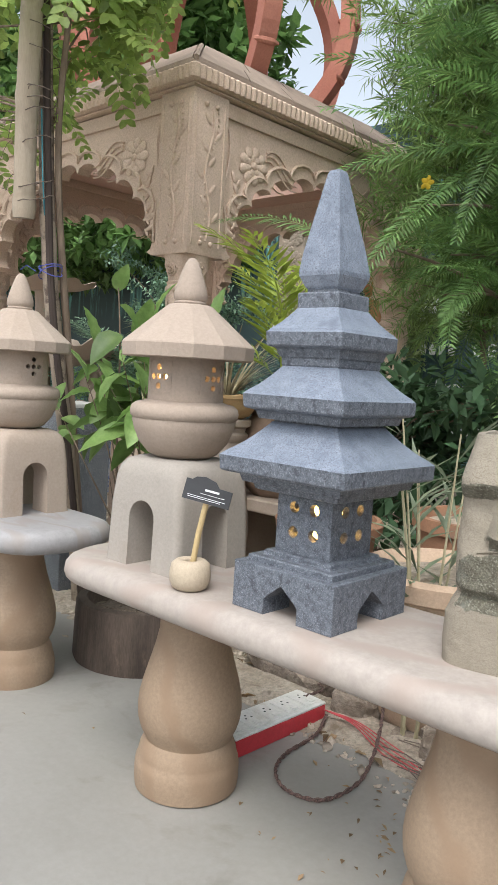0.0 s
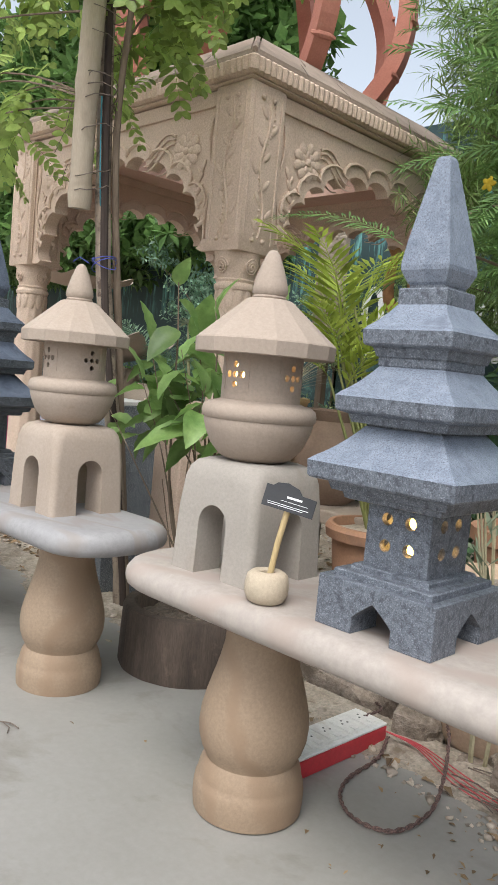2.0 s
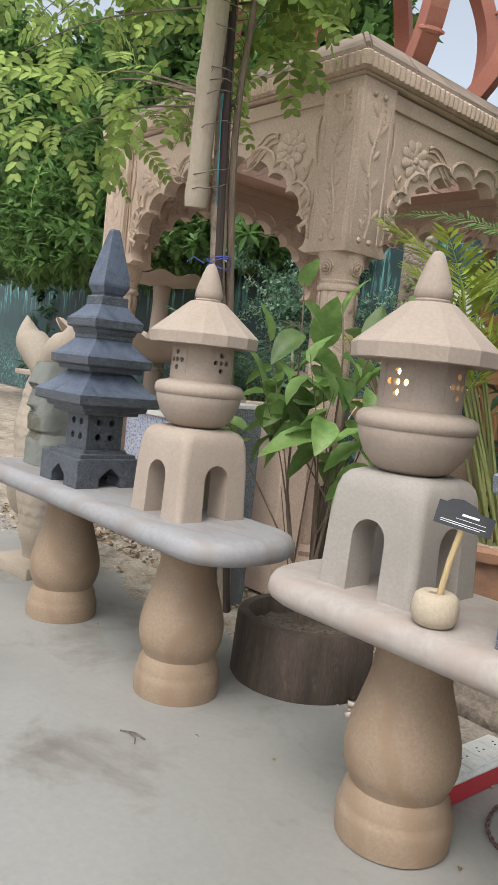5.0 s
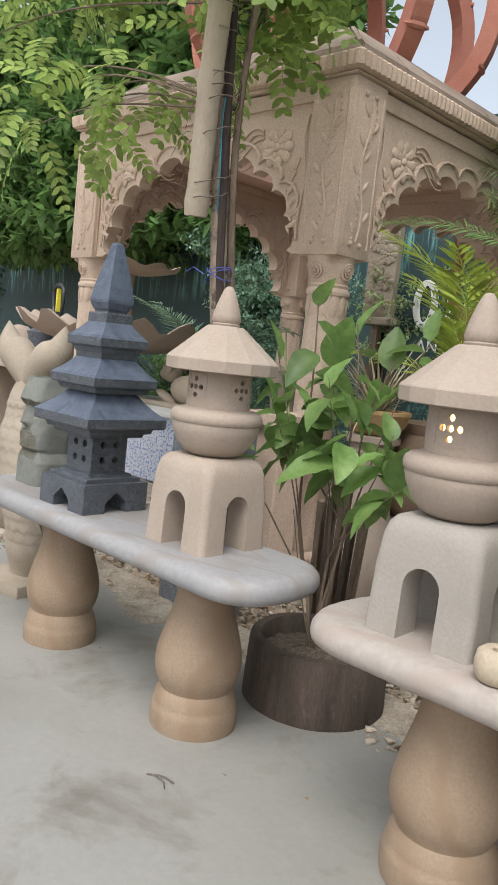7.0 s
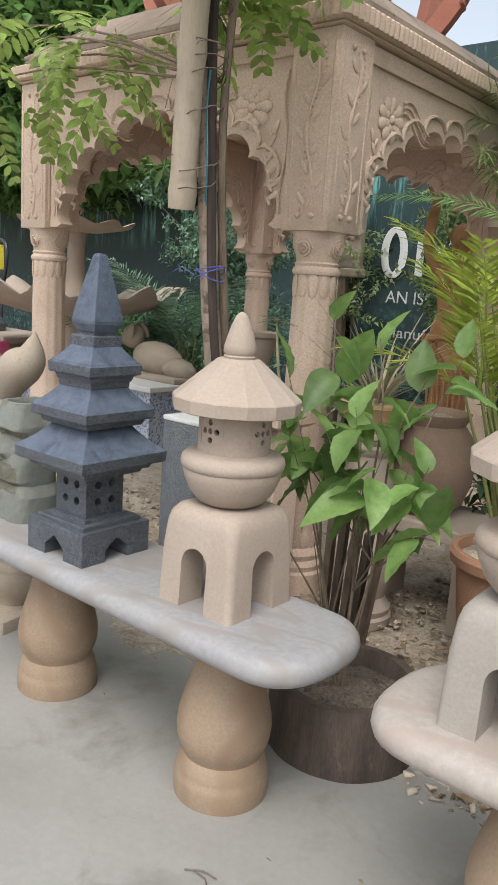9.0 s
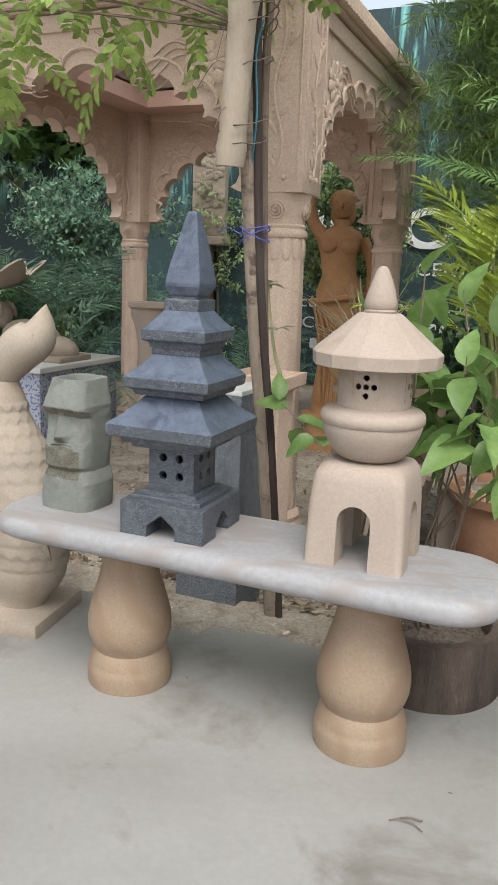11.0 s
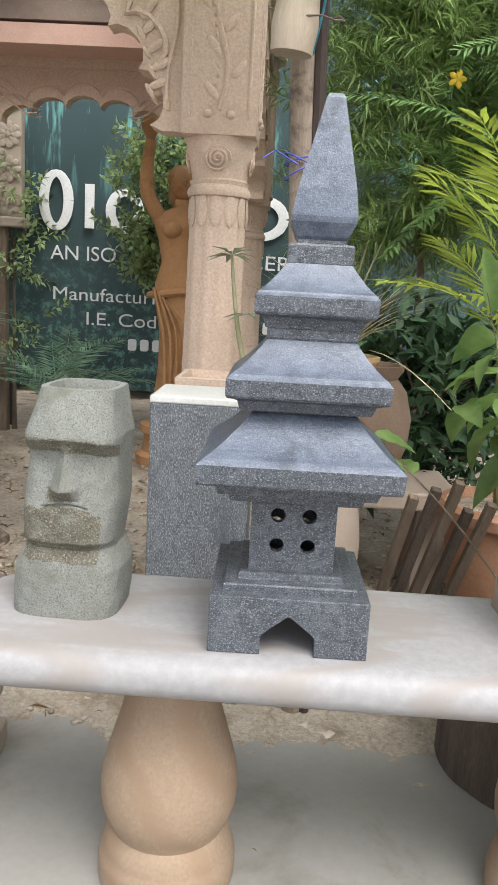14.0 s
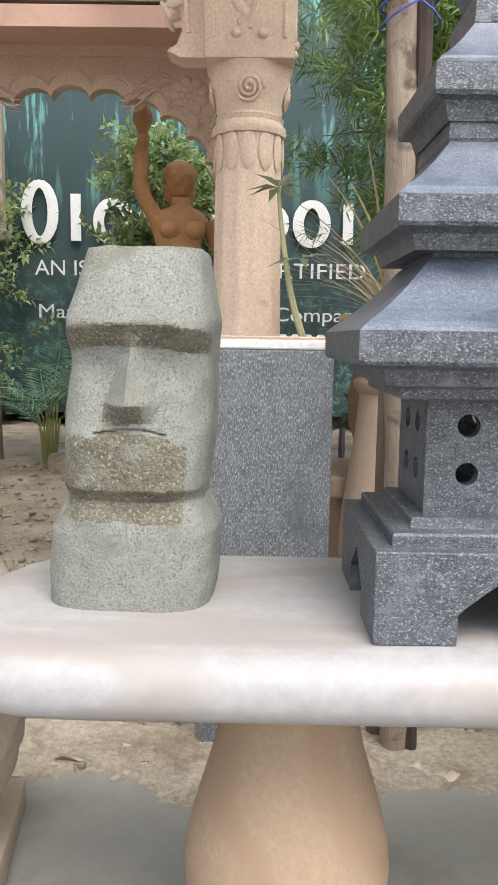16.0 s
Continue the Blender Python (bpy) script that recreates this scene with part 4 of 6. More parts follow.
def pagoda(at, turn, side_mat, top_mat, lit, label, lean=(0, 0), tip=0.718):
    t = thing("pagoda_lantern", at, turn, label, "lantern", "tiered stone pagodas")
    b = box(-0.103, 0.103, -0.103, 0.103, 0.0, 0.078, 0.0015)
    notch = [(-0.035, -0.02), (0.035, -0.02), (0.035, 0.026), (0.028, 0.033), (0.004, 0.052), (0.0, 0.054), (-0.004, 0.052), (-0.028, 0.033), (-0.035, 0.026)]
    b = carve(b, [prism(notch, 0.5, Matrix.Translation((0, -0.25, 0))), prism(notch, 0.5, pose(0, 0, 0, 0, 0, 90) @ Matrix.Translation((0, -0.25, 0)))])
    part("base", b, side_mat, t, "square base with pointed openings")

    def leaning(b):
        """The upper stones of the stack stand a little out of true."""
        for v in b.verts:
            k = max(0.0, (v.co.z - 0.2) / 0.5)
            v.co.x += lean[0] * k
            v.co.y += lean[1] * k
        return b

    part("step", square_lathe([(0.087, 0.076), (0.087, 0.087), (0.0855, 0.089), (0.071, 0.0895), (0.069, 0.091), (0.068, 0.0965), (0.066, 0.098), (0.052, 0.0985)]), side_mat, t)
    house = bmesh.new()
    rings(house, [square_ring(h, z) for h, z in ((0.056, 0.098), (0.056, 0.199), (0.044, 0.199), (0.044, 0.101), (0.056, 0.098))], False)
    bmesh.ops.remove_doubles(house, verts=house.verts[:], dist=1e-5)
    knives = []
    for q in range(4):
        m = pose(0, 0, 0, 0, 0, q * 90)
        for u in (-0.0205, 0.0205):
            for v in (-0.0205, 0.0205):
                k = bmesh.new()
                bmesh.ops.create_cone(k, segments=16, radius1=0.0098, radius2=0.0098, depth=0.04, cap_ends=True, matrix=m @ Matrix.Translation((u, -0.05, 0.154 + v)) @ pose(0, 0, 0, 90))
                knives.append(k)
    part("lamp_house", carve(house, knives), side_mat, t, "square box pierced by round holes")

    def tier(name, r, z0, z1, r_top, z_top, under):
        b = bmesh.new()
        prof = [(under, z0 - 0.014), (under + 0.004, z0 - 0.002), (r - 0.010, z0), (r - 0.002, z0 + 0.002), (r, z0 + 0.005), (r + 0.001, z1 - 0.003), (r - 0.002, z1)]
        for k in np.linspace(0.12, 1, 9):
            prof.append((r + (r_top - r) * k, z1 + (z_top - z1) * (0.62 * k + 0.38 * k * k)))
        leaning(square_lathe(prof, b))
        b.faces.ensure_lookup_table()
        # slopes and rim edge take the lighter stone with the sky's reflection painted in
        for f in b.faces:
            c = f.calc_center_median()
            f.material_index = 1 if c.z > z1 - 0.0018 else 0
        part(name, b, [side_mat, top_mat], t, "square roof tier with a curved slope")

    part("moulding", leaning(square_lathe([(0.080, 0.197), (0.084, 0.199), (0.086, 0.207), (0.094, 0.209), (0.096, 0.215), (0.101, 0.2165)])), side_mat, t)
    tier("roof_tier", 0.126, 0.224, 0.255, 0.066, 0.311, 0.099)
    part("neck", leaning(square_lathe([(0.064, 0.309), (0.064, 0.317), (0.080, 0.3175), (0.080, 0.327)])), side_mat, t)
    tier("roof_tier", 0.1005, 0.329, 0.357, 0.055, 0.404, 0.082)
    part("neck", leaning(square_lathe([(0.056, 0.402), (0.0575, 0.405), (0.0575, 0.417), (0.061, 0.419), (0.061, 0.429)])), side_mat, t)
    tier("roof_tier", 0.0755, 0.431, 0.459, 0.041, 0.497, 0.060)
    part("neck", leaning(square_lathe([(0.0395, 0.495), (0.041, 0.498), (0.041, 0.519), (0.0395, 0.5215), (0.030, 0.522), (0.030, 0.528)])), side_mat, t)
    fin = square_lathe([(0.030, 0.527), (0.033, 0.531), (0.0405, 0.548), (0.041, 0.555), (0.040, 0.562), (0.036, 0.588), (0.0115, tip - 0.006), (0.009, tip - 0.001), (0.003, tip)])
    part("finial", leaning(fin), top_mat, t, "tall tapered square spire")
    if lit:
        b = bmesh.new()
        blob(b, (0, 0, 0.152), (0.032, 0.032, 0.036), seg=16)
        part("bulb", b, glow("amber_bulb", (1.0, 0.55, 0.14), 5.0), t, "glowing amber bulb")
    return t


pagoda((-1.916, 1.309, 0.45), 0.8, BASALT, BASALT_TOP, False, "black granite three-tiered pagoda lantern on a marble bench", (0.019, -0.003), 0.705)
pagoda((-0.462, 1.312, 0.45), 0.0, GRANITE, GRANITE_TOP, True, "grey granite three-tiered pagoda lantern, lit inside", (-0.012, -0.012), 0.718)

# ---- carved head planters ----


def head_planter(at, turn, size, stone, label, lean=0.0):
    t = bmesh.new()
    seg, loops = 160, []

    def width(z):
        pts = [(0, 0.077), (0.02, 0.079), (0.07, 0.078), (0.088, 0.070), (0.10, 0.064), (0.13, 0.066), (0.17, 0.069), (0.22, 0.066), (0.25, 0.066), (0.262, 0.067), (0.29, 0.060), (0.325, 0.0525)]
        for (a, u), (b2, v) in zip(pts, pts[1:]):
            if a <= z <= b2:
                return u + (v - u) * (z - a) / (b2 - a)
        return pts[-1][1]

    def bell(v, c, s):
        return math.exp(-((v - c) / s) ** 2)

    zs = list(np.linspace(0, 0.325, 190))
    for z in zs:
        w = width(z)
        dpt = 0.066 - 0.10 * max(0, z - 0.24) if z > 0.1 else 0.070
        ring = []
        for i in range(seg):
            a = math.tau * i / seg
            ca, sa = math.cos(a), math.sin(a)
            x = w * math.copysign(abs(ca) ** 0.55, ca)
            y = dpt * math.copysign(abs(sa) ** 0.55, sa)
            if sa < -0.2:
                front = 0.0
                if z > 0.086:
                    brow = max(0.0, min(1.0, (z - 0.239 + 1.4 * x * x) / 0.019))
                    front += 0.019 * brow * (1 - 0.6 * max(0, z - 0.262) / 0.063)
                    wing = 0.006 + 0.0185 * max(0.0, min(1.0, (0.250 - z) / 0.062))
                    under = max(0.0, min(1.0, (z - 0.173) / 0.016))
                    ridge = max(0.0, 1 - abs(x / wing) ** 1.6) if abs(x) < wing else 0.0
                    if z < 0.256:
                        front = max(front, 0.028 * under * ridge * (0.42 + 0.58 * min(1.0, (0.256 - z) / 0.066)))
                    front -= 0.006 * (bell(x, 0.034, 0.018) + bell(x, -0.034, 0.018)) * bell(z, 0.222, 0.016)
                    front -= 0.0045 * bell(z, 0.1665 - 4.5 * x * x, 0.0013) * (1 if abs(x) < 0.033 else 0)
                    front += 0.004 * bell(z, 0.155, 0.02) * bell(x, 0, 0.045)
                    jaw = max(0.0, min(1.0, (z - 0.106) / 0.006))
                    front += 0.007 * jaw * max(0.0, min(1.0, (0.19 - z) / 0.05))
                    front -= 0.004 * bell(z, 0.0985, 0.009)
                y -= front
            ring.append((x, y, z))
        loops.append(ring)
    top = loops[-1]
    for k, dz in ((0.84, 0.0), (0.78, -0.01), (0.74, -0.05)):
        loops.append([(x * k, y * k, 0.325 + dz) for x, y, _ in top])
    rings(t, loops)
    for v in t.verts:
        v.co += noise.noise_vector(v.co * 60) * 0.0012
        v.co.x += lean * v.co.z
    for f in t.faces:
        c = f.calc_center_median()
        wob = 0.006 * noise.noise(c * 55) + 0.002 * noise.noise(c * 190)
        side = abs(c.x) + wob * 1.5
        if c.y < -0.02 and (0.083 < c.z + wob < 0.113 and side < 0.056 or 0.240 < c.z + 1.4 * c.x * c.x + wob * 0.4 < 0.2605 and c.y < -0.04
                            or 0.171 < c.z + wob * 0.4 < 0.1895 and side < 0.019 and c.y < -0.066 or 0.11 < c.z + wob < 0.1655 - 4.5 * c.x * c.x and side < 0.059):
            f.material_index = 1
    me = mesh_of(t, "stone_head_planter", True)
    me.transform(Matrix.Scale(size, 4))
    me.materials.append(stone)
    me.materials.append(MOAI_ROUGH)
    ob = new("stone_head_planter", me)
    ob.matrix_world = pose(*at, 0, 0, turn)
    return tagged(ob, label, "planter", "carved stone heads")


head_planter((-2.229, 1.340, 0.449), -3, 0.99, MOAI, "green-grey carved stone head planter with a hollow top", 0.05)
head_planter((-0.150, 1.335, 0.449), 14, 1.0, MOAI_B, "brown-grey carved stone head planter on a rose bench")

# ---- price card on a stick in a stone cup ----
t = thing("card_holder", (-0.675, 1.213, 0.45), 8, "cream stone cup holding a stick with a black card", "card holder")
cup = lathe([(0.024, 0.0), (0.031, 0.004), (0.0365, 0.016), (0.037, 0.03), (0.034, 0.046), (0.027, 0.052), (0.017, 0.053), (0.012, 0.050), (0.010, 0.03)], 32)
part("cup", cup, surf("cream_stone", (0.42, 0.34, 0.25), (0.48, 0.40, 0.30), 0.8, 8, 150, 0.15), t, "rounded cream stone cup", True)
part("stick", tube([(0.0, 0, 0.02), (0.012, 0.002, 0.10), (0.026, 0.004, 0.165)], 0.0052, 10), STICK, t, "pale wooden stick")
card = bmesh.new()
pts = [(-0.043, -0.018), (0.045, -0.018), (0.045, 0.012), (0.02, 0.013), (0.012, 0.022), (-0.008, 0.027), (-0.025, 0.024), (-0.032, 0.018), (-0.043, 0.018)]
prism(pts, 0.003, Matrix(), card)
card_ob = part("card", card, BLACK, t, "black printed card", at=pose(0.028, -0.001, 0.175, -12, 9, 18))
b = bmesh.new()
for k, (x0, x1, z0, h) in enumerate(((-0.004, 0.022, 0.003, 0.0035), (-0.012, 0.034, -0.003, 0.0007), (-0.034, 0.036, -0.0095, 0.0009), (-0.034, 0.028, -0.0125, 0.0009))):
    box(x0, x1, -0.0008, 0.0002, z0, z0 + h, 0, b)
part("print", b, INK, card_ob)

# ---- round timber planter with its shrub ----
t = thing("timber_planter", (-1.39, 1.705, 0), 0, "round dark weathered wooden planter filled with soil", "planter")
b = bmesh.new()
loops = []
for r, z in ((0.188, 0.0), (0.192, 0.01), (0.190, 0.09), (0.187, 0.168), (0.183, 0.176), (0.158, 0.177), (0.154, 0.170), (0.152, 0.12)):
    loops.append([((r + 0.004 * noise.noise(Vector((math.cos(a) * 3, math.sin(a) * 3, z * 2)))) * math.cos(a), (r + 0.004 * noise.noise(Vector((math.cos(a) * 3, math.sin(a) * 3, z * 2)))) * math.sin(a), z) for a in np.linspace(0, math.tau, 57)[:-1]])
rings(b, loops)
part("drum", b, WOOD, t, "", True)
b = bmesh.new()
bmesh.ops.create_grid(b, x_segments=24, y_segments=24, size=0.107)
for v in b.verts:
    a, r = math.atan2(v.co.y, v.co.x), max(abs(v.co.x), abs(v.co.y))
    v.co.x, v.co.y = r * 1.44 * math.cos(a), r * 1.44 * math.sin(a)
    v.co.z = 0.128 + 0.022 * max(0, 1 - r / 0.09) + 0.010 * noise.noise(v.co * 40)
part("soil", b, DARK_SOIL, t)


def broad_leaf(length, width, curl):
    b = bmesh.new()
    rows = []
    for i in range(9):
        u = i / 8
        w = width * math.sin(math.pi * u ** 0.8) ** 0.8 * 0.5 * (1 - 0.15 * u)
        z = -curl * u * u * length
        rows.append([b.verts.new((u * length, s * w, z + abs(s) * w * 0.35 + (0.002 * math.sin(u * 22) if abs(s) == 1 else 0))) for s in (-1, -0.5, 0, 0.5, 1)])
    for a, c in zip(rows, rows[1:]):
        for k in range(4):
            b.faces.new((a[k], a[k + 1], c[k + 1], c[k]))
    bmesh.ops.remove_doubles(b, verts=b.verts[:], dist=1e-5)
    me = mesh_of(b, "leaf", True)
    me.materials.append(LEAF_BIG)
    return me


random.seed(5)
shrub = thing("shrub", (-1.40, 1.69, 0.13), 0, "leafy broad-leaved green shrub rooted in a wooden planter", "shrub")
stems = bmesh.new()
leaf_meshes = [broad_leaf(0.125, 0.078, 0.35), broad_leaf(0.11, 0.068, 0.15), broad_leaf(0.10, 0.064, 0.6), broad_leaf(0.14, 0.085, 0.5)]
lines = []
SHRUB_TIPS = [((-0.06, -0.07, 0.95), 0.02), ((0.02, 0.0, 0.88), -0.03), ((0.13, 0.03, 0.80), 0.03), ((-0.16, -0.10, 0.68), 0.0), ((-0.02, -0.12, 0.66), 0.04), ((-0.24, 0.02, 0.62), 0.0), ((0.12, -0.10, 0.66), 0.0),
              ((0.19, -0.03, 0.62), 0.0), ((-0.10, 0.06, 0.78), 0.03), ((-0.45, -0.02, 0.60), 0.02), ((0.06, -0.14, 0.74), 0.0), ((0.20, 0.08, 0.88), 0.02), ((-0.20, -0.05, 0.80), 0.02),
              ((0.24, -0.04, 0.50), 0.02)]
for k, (tip, lean) in enumerate(SHRUB_TIPS):
    x, y, z = tip
    if k < 3:
        bx, by = ((-0.06, -0.03), (0.0, 0.03), (0.06, -0.02))[k]
        line = swept([(0.012 * (k - 1), 0.0, -0.01), (bx * 0.4, by * 0.4, 0.14), (bx + x * 0.1, by + y * 0.1, 0.36), (x * 0.75 - lean, y * 0.7, 0.13 + (z - 0.13) * 0.75), (x, y, z)], 5)
        thick = 0.0058
    else:
        trunk = lines[k % 3]
        fork = trunk[6 + (k * 2) % 6]
        end = Vector(tip)
        line = swept([fork, fork.lerp(end, 0.5) + Vector((0.02 * math.sin(k * 2.1), 0.02 * math.cos(k * 1.7), 0.03)), end], 8)
        thick = 0.0030
    tube(line, [thick * (1 - 0.72 * q / (len(line) - 1)) for q in range(len(line))], 6, stems)
    lines.append(line)
for k in range(2):
    a = random.uniform(0, math.tau)
    r = random.uniform(0.04, 0.11)
    line = swept([(0, 0, 0), (r * 0.5 * math.cos(a), r * 0.5 * math.sin(a), 0.16), (r * math.cos(a), r * math.sin(a), random.uniform(0.25, 0.42))], 4)
    tube(line, [0.0035 * (1 - 0.7 * q / (len(line) - 1)) for q in range(len(line))], 5, stems)
part("stem", stems, BARK, shrub)
for line in lines:
    n = len(line)
    for k in range(6):
        p = line[int(n * (0.66 + 0.33 * k / 5.2)) - 1]
        a = random.uniform(0, math.tau)
        way = Vector((math.cos(a), math.sin(a), random.uniform(-0.75, 0.35)))
        if k == 5:
            way = Vector((0.2 * math.cos(a), 0.2 * math.sin(a), 1))
        part("leaf", random.choice(leaf_meshes), LEAF_BIG, shrub, at=aim(p, way, random.uniform(-35, 35), random.uniform(0.75, 1.15)))

# ---- pole with bamboo ----
t = thing("tree_stake", (0.014, -0.02, -0.006), 0, "weathered dark wooden stake with bamboo lashed to it", "stake")
b = tube(swept([(-1.885, 1.855, -0.03), (-1.905, 1.80, 0.45), (-1.935, 1.73, 1.0), (-1.955, 1.70, 1.45), (-1.962, 1.67, 2.1), (-1.95, 1.65, 2.7)], 6), 0.0245, 12)
roughen(b, 0.006, 14)
part("stake", b, BARK_PALE, t, "split wooden stake with peeling bark", True)
b = tube(swept([(-1.862, 1.845, -0.03), (-1.884, 1.785, 0.5), (-1.912, 1.715, 1.0), (-1.93, 1.685, 1.5), (-1.935, 1.66, 2.1)], 6), 0.012, 8)
roughen(b, 0.003, 20, 3)
part("dark_slat", b, surf("charred_wood", (0.03, 0.02, 0.017), (0.06, 0.043, 0.035), 0.9, 14, 100, 0.5, stretch=(2, 2, 0.3)), t, "thin dark slat", True)
bam = []
bpath = swept([(-1.974, 1.635, 1.293), (-1.944, 1.615, 1.62), (-1.915, 1.605, 1.95), (-1.84, 1.585, 2.9)], 8)
for k, p in enumerate(bpath):
    bam.append(0.034 + (0.004 if k % 8 == 1 else 0))
b = tube(bpath, bam, 20)
part("bamboo", b, BAMBOO, t, "thick dry bamboo length, cut below", True)
random.seed(8)
for z in (1.36, 1.40, 1.52, 1.60, 1.63, 1.66, 1.78, 1.86):
    q = (z - 1.295) / 1.6
    c = Vector((-1.972 + 0.13 * q, 1.632 - 0.05 * q, z))
    pts = [c + Vector((0.062 * math.cos(a) + 0.014, 0.055 * math.sin(a) + 0.025, 0.02 * math.sin(a * 1 + z * 9) + random.uniform(-0.003, 0.003))) for a in np.linspace(0, math.tau, 17)]
    part("wire", tube(pts, 0.0016, 4), WIRE, t, "loose rusty binding wire")
for k in range(6):
    a = random.uniform(0, math.tau)
    p = Vector((-1.955, 1.63, random.uniform(1.3, 1.75)))
    part("wire_end", tube(swept([p, p + Vector((0.06 * math.cos(a), -0.04, 0.03)), p + Vector((0.14 * math.cos(a), -0.05, random.uniform(-0.05, 0.08)))], 4), 0.001, 4), WIRE, t)
b = bmesh.new()
for dz, tilt in ((0, 0.5), (0.006, -0.5), (0.016, 0.25)):
    c = Vector((-1.935, 1.715, 1.13 + dz))
    tube([c + Vector((0.04 * math.cos(a), 0.036 * math.sin(a), tilt * 0.04 * math.cos(a))) for a in np.linspace(0, math.tau, 15)], 0.0016, 5, b)
tube([(-1.95, 1.67, 1.13), (-1.99, 1.66, 1.15), (-2.01, 1.65, 1.135)], 0.0014, 4, b)
part("tie", b, TIE, t, "blue cord tie")
b = bmesh.new()
tube(swept([(-1.94, 1.69, 1.3), (-1.92, 1.665, 1.42), (-1.925, 1.66, 1.55), (-1.90, 1.64, 1.62)], 5), 0.0025, 5, b)
part("cord", b, surf("teal_cord", (0.03, 0.16, 0.20), (0.05, 0.22, 0.26), 0.6, 40, 100, 0), t, "teal cord hanging along the stake")

# ---- granite plinth ----
t = thing("granite_plinth", (-2.10, 1.92, 0), 0, "dark grey granite block with a pale top slab", "plinth")
b = box(-0.105, 0.105, -0.10, 0.10, -0.03, 0.678, 0.003)
part("block", b, PLINTH, t)
part("top_slab", box(-0.106, 0.106, -0.101, 0.101, 0.678, 0.693, 0.003), WHITE, t, "thin white top slab")

# ---- carved fish ----
random.seed(3)
b = bmesh.new()
spine = swept([(0.0, 0, 0.05), (0.03, 0.0, 0.17), (0.02, 0, 0.33), (-0.03, 0, 0.50), (-0.055, 0, 0.64), (-0.05, 0, 0.76)], 7)
radii = [0.075, 0.115, 0.135, 0.125, 0.085, 0.05]
fine = swept([spine[k] for k in range(0, len(spine), 5)], 18)
loops = []
for i, p in enumerate(fine):
    u = i / (len(fine) - 1)
    q = u * (len(radii) - 1)
    k = min(int(q), len(radii) - 2)
    f = q - k
    f = f * f * (3 - 2 * f)
    r = radii[k] + (radii[k + 1] - radii[k]) * f
    ring = []
    for a in np.linspace(0, math.tau, 97)[:-1]:
        v = u * 19
        row = math.floor(v)
        across = (a / math.tau * 16 + 0.5 * (row % 2)) % 1 - 0.5
        edge = (v - row) - 1.6 * across * across
        h = 0.005 * (1 - (edge % 1)) if 0.22 < u < 0.82 else 0.0
        ring.append(p + Vector(((r + h) * math.cos(a), 0.8 * (r + h) * math.sin(a), 0)))
    loops.append(ring)
rings(b, loops)
# the forked tail
for s in (-1, 1):
    line = swept([(-0.05, 0, 0.72), (-0.05 + 0.07 * s, 0, 0.80), (-0.05 + 0.13 * s, 0, 0.845), (-0.05 + 0.155 * s, 0, 0.93)], 6)
    tube(line, [0.045 + 0.022 * math.sin(math.pi * k / (len(line) - 1)) - 0.045 * (k / (len(line) - 1)) ** 3 for k in range(len(line))], 14, b)
    for k in range(6):
        tube([p + Vector((0, -0.046 + 0.006 * k, -0.02 + 0.008 * k)) for p in line[4:-4]], 0.003, 4, b)
for s in (-1, 1):
    blob(b, (0.09 * s, -0.05, 0.27), (0.05, 0.018, 0.09), (20, 0, -30 * s), 12)
box(-0.12, 0.13, -0.14, 0.14, 0.0, 0.055, 0.008, b)
me = mesh_of(b, "fish_sculpture", True)
me.materials.append(FISH)
fish = new("fish_sculpture", me)
fish.matrix_world = pose(-2.552, 1.50, 0, 0, 0, 8)
tagged(fish, "cream carved stone fish standing tail up on a slab", "sculpture")

# ---- vase pedestal with bowl and spiky plant ----


def pot(name, at, profile, material, label, category="pot", seg=40, soil=None):
    t = thing(name, at, 0, label, category)
    part("body", lathe(profile, seg), material, t, "", True)
    if soil:
        r, z = soil
        b = lathe([(r, z - 0.01), (r * 0.98, z), (r * 0.5, z + 0.012), (0.004, z + 0.015)], 24)
        roughen(b, 0.006, 30)
        part("soil", b, SOIL, t)
    return t


pot("stone_pedestal", (-1.80, 2.425, -0.03), [(0.12, 0), (0.122, 0.03), (0.112, 0.04), (0.116, 0.06), (0.104, 0.075), (0.092, 0.10), (0.10, 0.13), (0.112, 0.19), (0.114, 0.25), (0.106, 0.33), (0.092, 0.43), (0.078, 0.54), (0.074, 0.60),
    (0.088, 0.615), (0.090, 0.63), (0.078, 0.64), (0.082, 0.655), (0.10, 0.665), (0.10, 0.685), (0.09, 0.69)], SAND, "turned buff stone pedestal with a bulging foot", "pedestal")
pot("clay_bowl", (-1.80, 2.425, 0.66), [(0.06, 0), (0.09, 0.012), (0.115, 0.045), (0.122, 0.075), (0.128, 0.08), (0.128, 0.092), (0.118, 0.094), (0.112, 0.08), (0.10, 0.06)], TERRA_Y, "ochre clay bowl planter on a stone pedestal", soil=(0.108, 0.075))
random.seed(21)
spiky = Leaves()
for i in range(70):
    a = random.uniform(0, math.tau)
    spiky.add(frond(random.uniform(0.22, 0.42), 0, 0.01, 0.01, random.uniform(0.1, 0.7), stem=0.006), aim((0.02 * math.cos(a), 0.02 * math.sin(a), 0), (math.cos(a), math.sin(a), random.uniform(0.5, 2.5))))
t = thing("spiky_plant", (-1.80, 2.425, 0.745), 0, "spiky strap-leaved plant, half dried, in a clay bowl", "plant")
part("foliage", spiky.mesh("foliage", DRY_GRASS), DRY_GRASS, t)
t = thing("stone_ledge", (-1.66, 2.66, -0.03), 0, "low buff stone ledge carrying a round pot", "ledge")
part("slab", box(-0.27, 0.27, -0.17, 0.17, 0.33, 0.385, 0.008), SAND, t)
